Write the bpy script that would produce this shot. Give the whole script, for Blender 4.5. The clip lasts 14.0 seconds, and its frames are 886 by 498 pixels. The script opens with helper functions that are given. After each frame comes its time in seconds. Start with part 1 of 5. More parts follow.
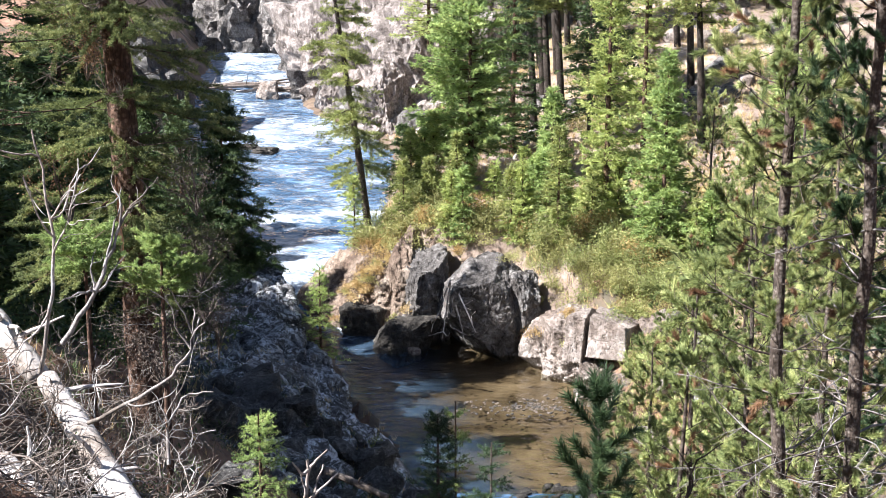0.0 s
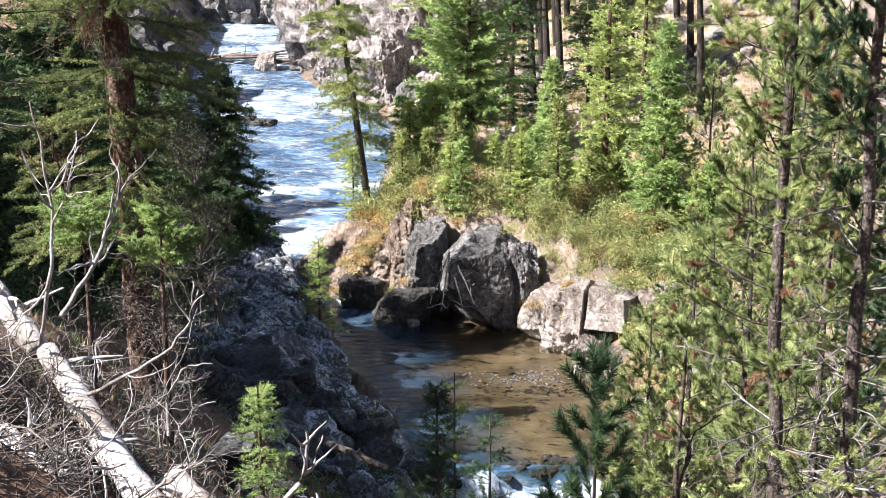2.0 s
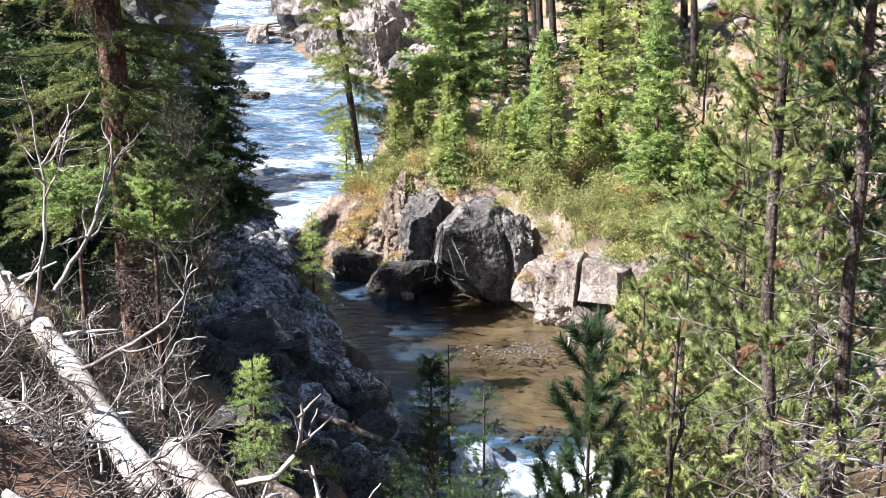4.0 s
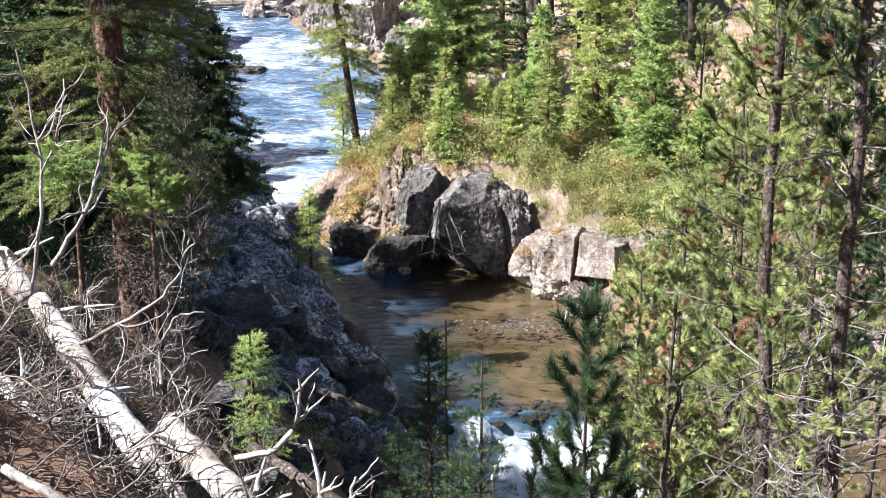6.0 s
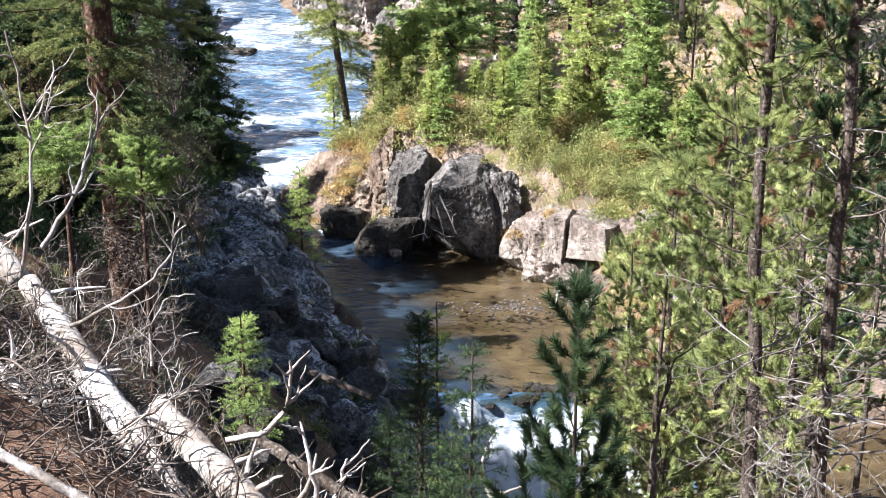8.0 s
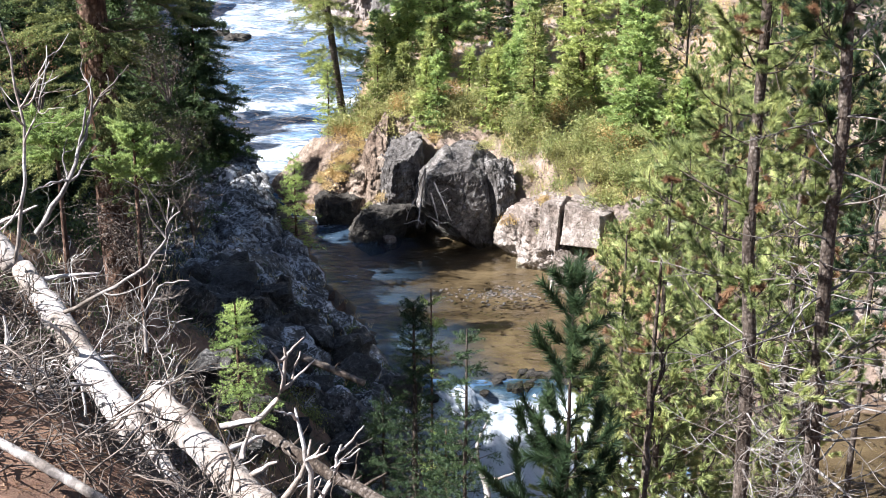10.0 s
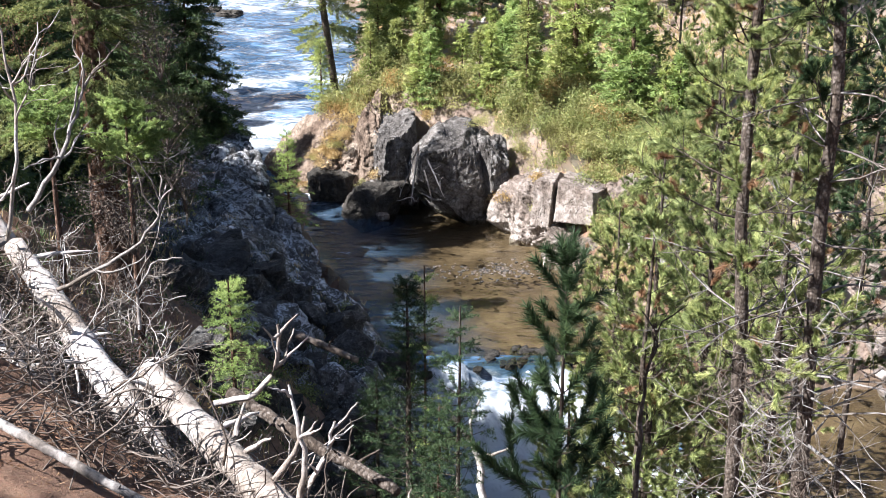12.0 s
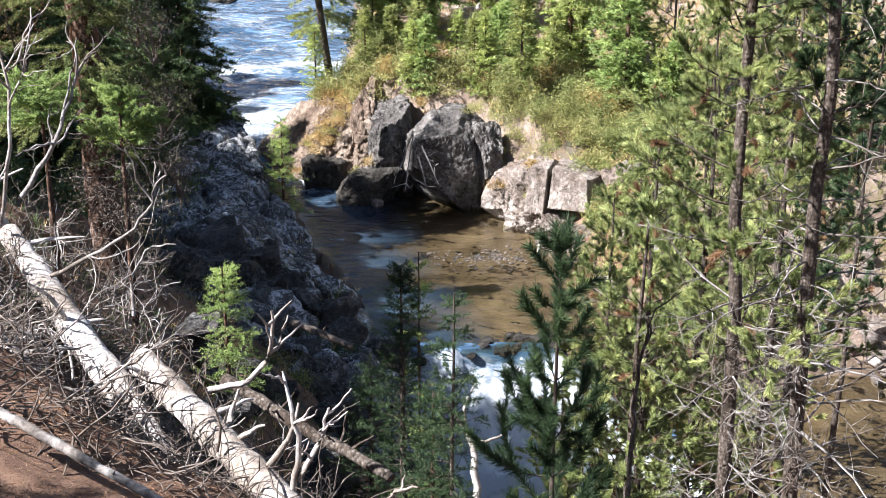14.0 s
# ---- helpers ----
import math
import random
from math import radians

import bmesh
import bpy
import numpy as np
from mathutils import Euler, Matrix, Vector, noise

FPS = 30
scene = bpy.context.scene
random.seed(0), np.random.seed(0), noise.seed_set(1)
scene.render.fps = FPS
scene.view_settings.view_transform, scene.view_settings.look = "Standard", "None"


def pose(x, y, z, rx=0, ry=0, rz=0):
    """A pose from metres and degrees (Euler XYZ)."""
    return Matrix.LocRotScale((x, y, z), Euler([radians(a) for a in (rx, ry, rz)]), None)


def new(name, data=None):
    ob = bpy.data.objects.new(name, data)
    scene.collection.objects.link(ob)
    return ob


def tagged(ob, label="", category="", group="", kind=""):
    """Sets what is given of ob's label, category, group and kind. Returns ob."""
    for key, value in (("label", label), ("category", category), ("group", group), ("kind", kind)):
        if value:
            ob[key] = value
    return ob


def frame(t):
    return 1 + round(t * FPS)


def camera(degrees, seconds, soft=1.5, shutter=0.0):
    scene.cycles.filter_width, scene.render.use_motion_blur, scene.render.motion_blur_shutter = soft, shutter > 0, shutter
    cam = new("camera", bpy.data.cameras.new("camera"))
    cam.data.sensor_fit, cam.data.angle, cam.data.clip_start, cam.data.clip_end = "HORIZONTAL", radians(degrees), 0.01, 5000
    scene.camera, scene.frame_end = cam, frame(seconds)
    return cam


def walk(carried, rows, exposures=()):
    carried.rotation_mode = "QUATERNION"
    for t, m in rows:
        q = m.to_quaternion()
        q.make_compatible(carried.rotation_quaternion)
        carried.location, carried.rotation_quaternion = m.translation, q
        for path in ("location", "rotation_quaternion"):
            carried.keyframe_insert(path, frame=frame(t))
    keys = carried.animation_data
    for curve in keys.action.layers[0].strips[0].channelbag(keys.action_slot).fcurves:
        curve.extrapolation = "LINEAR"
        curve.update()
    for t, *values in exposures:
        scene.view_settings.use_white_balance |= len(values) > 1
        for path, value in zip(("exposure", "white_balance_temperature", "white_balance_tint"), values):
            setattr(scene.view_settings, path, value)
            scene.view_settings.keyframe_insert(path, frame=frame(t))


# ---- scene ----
# ---------------------------------------------------------------- camera
cam = camera(39.23, 14.0, soft=0.65)
EYE = 12.0
TURNS = [
    (0.0, 77.00, 0.00, 0.00),
    (0.5, 76.72, 0.04, -0.01),
    (1.0, 76.41, 0.06, -0.01),
    (1.5, 76.05, 0.05, -0.02),
    (2.0, 75.71, 0.00, -0.05),
    (2.5, 75.37, -0.03, -0.16),
    (3.0, 75.06, 0.00, -0.28),
    (5.5, 73.58, 0.22, -0.44),
    (6.0, 73.29, 0.17, -0.53),
    (6.5, 72.96, 0.10, -0.68),
    (7.0, 72.71, 0.05, -0.83),
    (9.5, 72.12, -0.04, -1.01),
    (10.0, 71.85, -0.12, -1.15),
    (10.5, 71.57, -0.14, -1.29),
    (11.0, 71.33, -0.15, -1.36),
    (11.5, 71.02, -0.14, -1.40),
    (12.0, 70.79, -0.15, -1.47),
    (12.5, 70.59, -0.16, -1.51),
    (13.0, 70.43, -0.19, -1.52),
    (13.5, 70.32, -0.26, -1.57),
    (14.0, 70.18, -0.33, -1.69),
]
walk(cam, [(t, pose(0, 0, EYE, rx, ry, rz)) for t, rx, ry, rz in TURNS], [(0.0, 2.07, 6030, 13), (9.5, 2.06, 6030, 13), (11.5, 1.99, 6030, 13), (14.0, 1.99, 6030, 13)])

# ---------------------------------------------------------------- light
SUN_FROM = Vector((-0.82, -0.22, 0.88)).normalized()
sun = new("sun", bpy.data.lights.new("sun", "SUN"))
sun.data.energy, sun.data.angle, sun.data.color = 5.0, radians(0.5), (1.0, 0.97, 0.92)
sun.matrix_world = Matrix.Translation((-40, 15, 60)) @ (-SUN_FROM).to_track_quat("-Z", "Y").to_matrix().to_4x4()
world = bpy.data.worlds.new("sky")
world.use_nodes = True
sky = world.node_tree.nodes.new("ShaderNodeTexSky")
sky.sky_type, sky.sun_disc = "NISHITA", False
sky.sun_elevation = math.asin(SUN_FROM.z)
sky.sun_rotation = math.atan2(SUN_FROM.x, SUN_FROM.y)
world.node_tree.links.new(sky.outputs[0], world.node_tree.nodes["Background"].inputs[0])
world.node_tree.nodes["Background"].inputs[1].default_value = 0.041
scene.world = world


# ---------------------------------------------------------------- materials
class Mat:
    """A small helper round one node material."""

    def __init__(self, name, roughness=0.8):
        self.m = bpy.data.materials.new(name)
        self.m.use_nodes = True
        self.t = self.m.node_tree
        self.b = self.t.nodes["Principled BSDF"]
        self.b.inputs["Roughness"].default_value = roughness
        self.b.inputs["Specular IOR Level"].default_value = 0.3
        self.co = self.node("ShaderNodeTexCoord").outputs["Object"]

    def node(self, kind, **kw):
        n = self.t.nodes.new(kind)
        for k, v in kw.items():
            n.inputs[k].default_value = v
        return n

    def link(self, a, b):
        self.t.links.new(a, b)

    def noise(self, scale, detail=5, rough=0.6, stretch=None, distort=0.0):
        n = self.node("ShaderNodeTexNoise", Scale=scale, Detail=detail, Roughness=rough, Distortion=distort)
        co = self.co
        if stretch:
            mp = self.node("ShaderNodeMapping", Scale=stretch)
            self.link(co, mp.inputs[0])
            co = mp.outputs[0]
        self.link(co, n.inputs["Vector"])
        return n.outputs["Fac"]

    def cells(self, scale, feature="F1"):
        n = self.node("ShaderNodeTexVoronoi", Scale=scale)
        n.feature = feature
        self.link(self.co, n.inputs["Vector"])
        return n.outputs["Distance"]

    def ramp(self, fac, stops):
        n = self.node("ShaderNodeValToRGB")
        e = n.color_ramp.elements
        while len(e) < len(stops):
            e.new(0.5)
        for el, (pos, col) in zip(e, stops):
            el.position, el.color = pos, (*col, 1) if len(col) == 3 else col
        self.link(fac, n.inputs[0])
        return n.outputs[0]

    def step(self, fac, lo, hi):
        n = self.node("ShaderNodeMapRange")
        n.interpolation_type = "SMOOTHSTEP"
        n.inputs["From Min"].default_value, n.inputs["From Max"].default_value = lo, hi
        self.link(fac, n.inputs["Value"])
        return n.outputs["Result"]

    def math(self, op, a, b):
        n = self.node("ShaderNodeMath")
        n.operation = op
        for i, s in enumerate((a, b)):
            if isinstance(s, (int, float)):
                n.inputs[i].default_value = s
            else:
                self.link(s, n.inputs[i])
        return n.outputs[0]

    def mix(self, fac, a, b, mode="MIX"):
        n = self.node("ShaderNodeMix")
        n.data_type, n.blend_type = "RGBA", mode
        for i, s in ((0, fac), (6, a), (7, b)):
            if isinstance(s, (int, float)):
                n.inputs[i].default_value = s
            elif isinstance(s, tuple):
                n.inputs[i].default_value = (*s, 1)
            else:
                self.link(s, n.inputs[i])
        return n.outputs[2]

    def color(self, s):
        self.link(s, self.b.inputs["Base Color"])
        return self

    def bump(self, height, strength=0.6, distance=0.05):
        n = self.node("ShaderNodeBump", Strength=strength, Distance=distance)
        self.link(height, n.inputs["Height"])
        last = self.b.inputs["Normal"]
        if last.is_linked:
            self.link(last.links[0].from_socket, n.inputs["Normal"])
        self.link(n.outputs[0], last)
        return self


def rock_mat(name, dark, mid, pale, lichen, spots=0.5, scale=1.0, speckle=0.0):
    m = Mat(name, 0.92)
    big = m.noise(0.8 * scale, 6, 0.62, distort=0.6)
    fine = m.noise(9 * scale, 8, 0.7)
    c = m.ramp(big, [(0.32, dark), (0.5, mid), (0.68, pale)])
    c = m.mix(m.step(fine, 0.35, 0.7), m.mix(1.0, c, (0.55, 0.54, 0.52), "MULTIPLY"), c)
    lich = m.math("MULTIPLY", m.step(m.noise(5 * scale, 7, 0.75, distort=1.0), 0.53 if not speckle else 0.48, 0.64 if not speckle else 0.56), m.step(m.noise(0.9 * scale, 3), 0.38, 0.62))
    c = m.mix(m.math("MULTIPLY", lich, spots), c, lichen)
    if speckle:
        dots = m.math("MULTIPLY", m.step(m.noise(17 * scale, 6, 0.8), 0.53, 0.6), m.step(m.noise(2.2 * scale, 4, 0.7), 0.4, 0.6))
        c = m.mix(m.math("MULTIPLY", dots, speckle), c, lichen)
    streak = m.step(m.noise(3.2 * scale, 5, 0.7, (1.6, 1.6, 0.3)), 0.4, 0.6)
    c = m.mix(streak, m.mix(1.0, c, (0.66, 0.64, 0.62), "MULTIPLY"), c)
    pits = m.step(m.cells(14 * scale), 0.05, 0.35)
    c = m.mix(pits, m.mix(1.0, c, (0.45, 0.43, 0.41), "MULTIPLY"), c)
    edge = m.node("ShaderNodeTexVoronoi", Scale=0.42 * scale)
    edge.feature = "DISTANCE_TO_EDGE"
    warp = m.node("ShaderNodeMix")
    warp.data_type, warp.blend_type = "RGBA", "LINEAR_LIGHT"
    warp.inputs[0].default_value = 0.9
    wob = m.node("ShaderNodeTexNoise", Scale=1.8 * scale, Detail=5)
    m.link(m.co, wob.inputs["Vector"])
    m.link(m.co, warp.inputs[6])
    m.link(wob.outputs["Color"], warp.inputs[7])
    m.link(warp.outputs[2], edge.inputs["Vector"])
    crack = m.math("MAXIMUM", m.step(edge.outputs["Distance"], 0.0, 0.022), m.step(m.noise(0.9 * scale, 3), 0.46, 0.54))
    c = m.mix(crack, m.mix(1.0, c, (0.4, 0.37, 0.34), "MULTIPLY"), c)
    m.color(c)
    m.bump(crack, 0.7, 0.12 / scale)
    m.bump(m.noise(2.2 * scale, 8, 0.7, distort=0.5), 0.9, 0.22 / scale)
    m.bump(m.noise(16 * scale, 6, 0.7), 0.8, 0.03 / scale)
    m.bump(pits, 0.5, 0.03 / scale)
    return m.m


def leaf_mat(name, low, high, glow, through_light=0.4, rough=0.55, mottle=0.55):
    """Foliage: the colour runs from low to high leaf by leaf, and some light passes through."""
    m = Mat(name, rough)
    geo = m.node("ShaderNodeNewGeometry")
    patch = m.noise(1.6, 3)
    mixed = m.math("ADD", m.math("MULTIPLY", geo.outputs["Random Per Island"], mottle), m.math("MULTIPLY", m.step(patch, 0.35, 0.65), 1 - mottle))
    c = m.ramp(mixed, [(0.05, low), (0.6, high), (1.0, glow)])
    m.color(c)
    m.b.inputs["Specular IOR Level"].default_value = 0.3
    tr = m.node("ShaderNodeBsdfTranslucent")
    m.link(c, tr.inputs[0])
    mx = m.node("ShaderNodeMixShader", Fac=through_light)
    m.link(m.b.outputs[0], mx.inputs[1])
    m.link(tr.outputs[0], mx.inputs[2])
    m.link(mx.outputs[0], m.t.nodes["Material Output"].inputs[0])
    return m.m


def wood_mat(name, dark, mid, pale, along=(9, 9, 1.2), rough=0.85, bump=0.02, bark=False):
    m = Mat(name, rough)
    grain = m.noise(3.0, 8, 0.7, along, 0.4)
    patch = m.noise(1.3, 4)
    c = m.ramp(grain, [(0.3, dark), (0.5, mid), (0.7, pale)])
    c = m.mix(m.step(patch, 0.36, 0.6), m.mix(1.0, c, (0.5, 0.45, 0.4), "MULTIPLY"), c)
    if bark:
        flakes = m.cells(along[0] * 2.2)
        c = m.mix(m.step(flakes, 0.25, 0.55), c, m.mix(1.0, c, (0.5, 0.46, 0.42), "MULTIPLY"))
        m.bump(flakes, 0.6, bump * 0.7)
    m.color(c)
    m.bump(grain, 0.9, bump)
    return m.m


ROCK_LICHEN = rock_mat("blue_grey_lichened_rock", (0.04, 0.038, 0.036), (0.12, 0.116, 0.113), (0.3, 0.297, 0.3), (0.72, 0.74, 0.77), 1.0, 1.1, 0.95)
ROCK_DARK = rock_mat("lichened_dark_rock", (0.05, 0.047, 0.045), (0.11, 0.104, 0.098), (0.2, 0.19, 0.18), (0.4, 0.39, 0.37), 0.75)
ROCK_GREY = rock_mat("grey_rhyolite", (0.075, 0.068, 0.063), (0.17, 0.155, 0.145), (0.32, 0.29, 0.27), (0.47, 0.45, 0.42), 0.5, 1.0, 0.35)
ROCK_PALE = rock_mat("pale_pinkish_rhyolite", (0.2, 0.15, 0.12), (0.4, 0.335, 0.29), (0.54, 0.48, 0.435), (0.57, 0.54, 0.49), 0.5)
ROCK_CLIFF = rock_mat("banded_cliff_rock", (0.13, 0.105, 0.09), (0.37, 0.32, 0.29), (0.58, 0.51, 0.47), (0.64, 0.58, 0.53), 0.5, 0.9)
ROCK_BANK = rock_mat("orange_stained_rock", (0.13, 0.085, 0.06), (0.3, 0.225, 0.17), (0.46, 0.38, 0.31), (0.5, 0.42, 0.33), 0.5)
ROCK_WET = rock_mat("wet_dark_rock", (0.03, 0.028, 0.025), (0.07, 0.062, 0.052), (0.13, 0.115, 0.1), (0.24, 0.23, 0.2), 0.3)
# spruce green darkened to carry the shade of the wood in its colour
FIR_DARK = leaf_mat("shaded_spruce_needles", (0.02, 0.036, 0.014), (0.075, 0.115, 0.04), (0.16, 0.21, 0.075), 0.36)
FIR_OLIVE = leaf_mat("olive_spruce_needles", (0.07, 0.085, 0.026), (0.25, 0.28, 0.085), (0.48, 0.48, 0.16), 0.38)
FIR_MID = leaf_mat("dull_green_spruce_needles", (0.045, 0.065, 0.024), (0.17, 0.2, 0.07), (0.38, 0.39, 0.14), 0.38)
FIR_GREEN = leaf_mat("bright_fir_needles", (0.08, 0.13, 0.042), (0.29, 0.38, 0.12), (0.53, 0.59, 0.21), 0.4)
FIR_YELLOW = leaf_mat("yellow_green_fir_needles", (0.11, 0.145, 0.042), (0.36, 0.42, 0.125), (0.6, 0.6, 0.22), 0.4)
FIR_FRESH = leaf_mat("fresh_green_needles", (0.11, 0.17, 0.045), (0.31, 0.4, 0.11), (0.55, 0.6, 0.2), 0.4)
PINE_GREEN = leaf_mat("lodgepole_needles", (0.05, 0.075, 0.027), (0.28, 0.325, 0.115), (0.66, 0.65, 0.28), 0.38)
# darkened needle colour for pines and saplings in shade; the shade is in the colour
PINE_SHADED = leaf_mat("shaded_pine_needles", (0.014, 0.028, 0.013), (0.045, 0.078, 0.032), (0.115, 0.155, 0.06), 0.36)
RUST = leaf_mat("rusty_dead_needles", (0.11, 0.06, 0.03), (0.27, 0.15, 0.08), (0.4, 0.26, 0.15), 0.35)
SHRUB = leaf_mat("autumn_shrub_leaves", (0.17, 0.165, 0.06), (0.36, 0.345, 0.13), (0.58, 0.53, 0.22), 0.42, mottle=0.3)
SHRUB_GREEN = leaf_mat("green_shrub_leaves", (0.14, 0.16, 0.055), (0.3, 0.325, 0.115), (0.5, 0.5, 0.2), 0.42, mottle=0.3)
SHRUB_RED = leaf_mat("orange_shrub_leaves", (0.24, 0.14, 0.05), (0.42, 0.29, 0.11), (0.58, 0.46, 0.19), 0.4, mottle=0.35)
GRASS = leaf_mat("dry_grass_blades", (0.290, 0.203, 0.087), (0.609, 0.450, 0.217), (0.841, 0.667, 0.377), 0.35)
BARK_BROWN = wood_mat("red_brown_bark", (0.05, 0.032, 0.024), (0.18, 0.112, 0.08), (0.36, 0.235, 0.17), (7, 7, 1.6), 0.95, 0.05, True)
BARK_GREY = wood_mat("grey_pine_bark", (0.045, 0.036, 0.03), (0.14, 0.115, 0.097), (0.3, 0.26, 0.225), (12, 12, 3), 0.95, 0.03, True)
BARK_DARK = wood_mat("dark_pine_bark", (0.022, 0.017, 0.014), (0.065, 0.052, 0.043), (0.14, 0.115, 0.096), (12, 12, 3), 0.95, 0.03, True)
DEAD = wood_mat("bleached_dead_wood", (0.16, 0.14, 0.12), (0.46, 0.42, 0.39), (0.7, 0.66, 0.62), (4, 4, 4))
TWIG = wood_mat("grey_brown_dead_twigs", (0.06, 0.046, 0.037), (0.15, 0.12, 0.1), (0.28, 0.24, 0.2), (5, 5, 5))
WEATHERED = wood_mat("weathered_grey_wood", (0.07, 0.062, 0.056), (0.22, 0.2, 0.185), (0.46, 0.43, 0.4), (5, 5, 4))
SPLINTER = wood_mat("torn_orange_wood", (0.28, 0.12, 0.05), (0.5, 0.26, 0.13), (0.68, 0.5, 0.36), (14, 14, 1.0))


def ground_mat():
    m = Mat("forest_soil", 0.95)
    c = m.ramp(m.noise(1.4, 8, 0.7), [(0.3, (0.065, 0.037, 0.025)), (0.5, (0.2, 0.112, 0.073)), (0.7, (0.36, 0.22, 0.145))])
    c = m.mix(m.step(m.noise(22, 6, 0.75), 0.45, 0.7), c, (0.22, 0.14, 0.09))
    c = m.mix(m.step(m.noise(0.5, 4), 0.5, 0.66), c, (0.10, 0.088, 0.06))
    m.color(c)
    m.bump(m.noise(6, 8, 0.75), 1.0, 0.08).bump(m.noise(45, 5, 0.7), 0.8, 0.015)
    return m.m


def slope_mat():
    m = Mat("pinkish_scree_slope", 0.95)
    c = m.ramp(m.noise(0.35, 8, 0.7, distort=0.5), [(0.3, (0.17, 0.12, 0.085)), (0.48, (0.37, 0.275, 0.215)), (0.68, (0.56, 0.46, 0.39))])
    c = m.mix(m.step(m.noise(0.9, 6, 0.7), 0.5, 0.64), c, (0.22, 0.19, 0.075))
    c = m.mix(m.step(m.cells(1.7), 0.1, 0.3), m.mix(1.0, c, (0.5, 0.45, 0.4), "MULTIPLY"), c)
    m.color(c)
    m.bump(m.noise(1.5, 8, 0.75), 1.0, 0.5).bump(m.noise(9, 6, 0.7), 0.9, 0.08)
    return m.m


def bed_mat():
    m = Mat("brown_gravel_riverbed", 0.7)
    c = m.ramp(m.noise(0.8, 6, 0.7), [(0.3, (0.045, 0.03, 0.019)), (0.5, (0.1, 0.068, 0.044)), (0.7, (0.19, 0.138, 0.096))])
    stones = m.cells(22)
    c = m.mix(m.step(stones, 0.1, 0.5), m.mix(0.2, c, (0.42, 0.33, 0.24)), c)
    c = m.mix(m.step(m.noise(0.7, 4, 0.6, (0.6, 2.0, 1)), 0.45, 0.7), c, (0.06, 0.04, 0.024))
    m.color(c)
    m.bump(stones, 0.5, 0.02)
    return m.m


def water_mat(name, tint, ripple, foam=False, sky_tint=(0.035, 0.052, 0.07)):
    """Clear water: what lies below shows through, tinted, and the surface mirrors the sky by Fresnel; foam is opaque white."""
    m = Mat(name, 0.06)
    m.t.nodes.remove(m.b)
    bump = m.node("ShaderNodeBump", Strength=1.0, Distance=ripple)
    m.link(m.math("ADD", m.noise(2.2, 2, 0.5, (0.7, 1.3, 1), 0.4), m.math("MULTIPLY", m.noise(9, 2, 0.5, (0.6, 1.3, 1)), 0.12)), bump.inputs["Height"])
    fres = m.node("ShaderNodeFresnel", IOR=1.33)
    m.link(bump.outputs[0], fres.inputs["Normal"])
    gl = m.node("ShaderNodeBsdfGlossy", Roughness=0.08)
    m.link(bump.outputs[0], gl.inputs["Normal"])
    out = m.t.nodes["Material Output"].inputs[0]
    if foam:
        undertone = m.node("ShaderNodeBsdfDiffuse")
        m.link(m.ramp(m.noise(0.9, 7, 0.7, (0.5, 1.6, 1), 1.0), [(0.34, tuple(0.35 * q for q in tint)), (0.52, tint), (0.68, tuple(2.2 * q + 0.03 for q in tint))]), undertone.inputs[0])
    else:
        undertone = m.node("ShaderNodeBsdfTransparent")
        undertone.inputs[0].default_value = (*tint, 1)
    mx = m.node("ShaderNodeMixShader")
    m.link(fres.outputs[0], mx.inputs[0])
    m.link(undertone.outputs[0], mx.inputs[1])
    m.link(gl.outputs[0], mx.inputs[2])
    last = mx.outputs[0]
    if not foam:
        # flat blue mixed in by mask, standing in for sky mirrored in the channel
        dp = m.node("ShaderNodeAttribute")
        dp.attribute_name = "undertone"
        df = m.node("ShaderNodeBsdfDiffuse")
        df.inputs[0].default_value = (*sky_tint, 1)
        dm = m.node("ShaderNodeMixShader")
        m.link(dp.outputs["Fac"], dm.inputs[0])
        m.link(undertone.outputs[0], dm.inputs[1])
        m.link(df.outputs[0], dm.inputs[2])
        m.link(dm.outputs[0], mx.inputs[1])
    at = m.node("ShaderNodeAttribute")
    at.attribute_name = "froth"
    streak = m.math("ADD", m.math("MULTIPLY", m.noise(1.3, 7, 0.7, (0.45, 1.5, 1), 1.5), 0.6), m.math("MULTIPLY", m.noise(5.0, 7, 0.75, (0.6, 1.4, 1), 1.2), 0.4))
    fac = m.step(m.math("ADD", streak, at.outputs["Fac"]), 0.59, 0.92)
    white = m.node("ShaderNodeBsdfDiffuse")
    white.inputs[0].default_value = (0.52, 0.555, 0.585, 1)
    fb = m.node("ShaderNodeBump", Strength=0.8, Distance=0.1)
    m.link(streak, fb.inputs["Height"])
    m.link(fb.outputs[0], white.inputs["Normal"])
    fm = m.node("ShaderNodeMixShader")
    m.link(fac, fm.inputs[0])
    m.link(last, fm.inputs[1])
    m.link(white.outputs[0], fm.inputs[2])
    m.link(fm.outputs[0], out)
    return m.m


SOIL, SLOPE, BED = ground_mat(), slope_mat(), bed_mat()
WATER_FAST = water_mat("fast_blue_water", (0.042, 0.078, 0.128), 0.2, True)
WATER_POOL = water_mat("clear_pool_water", (0.76, 0.76, 0.66), 0.06, sky_tint=(0.04, 0.066, 0.098))


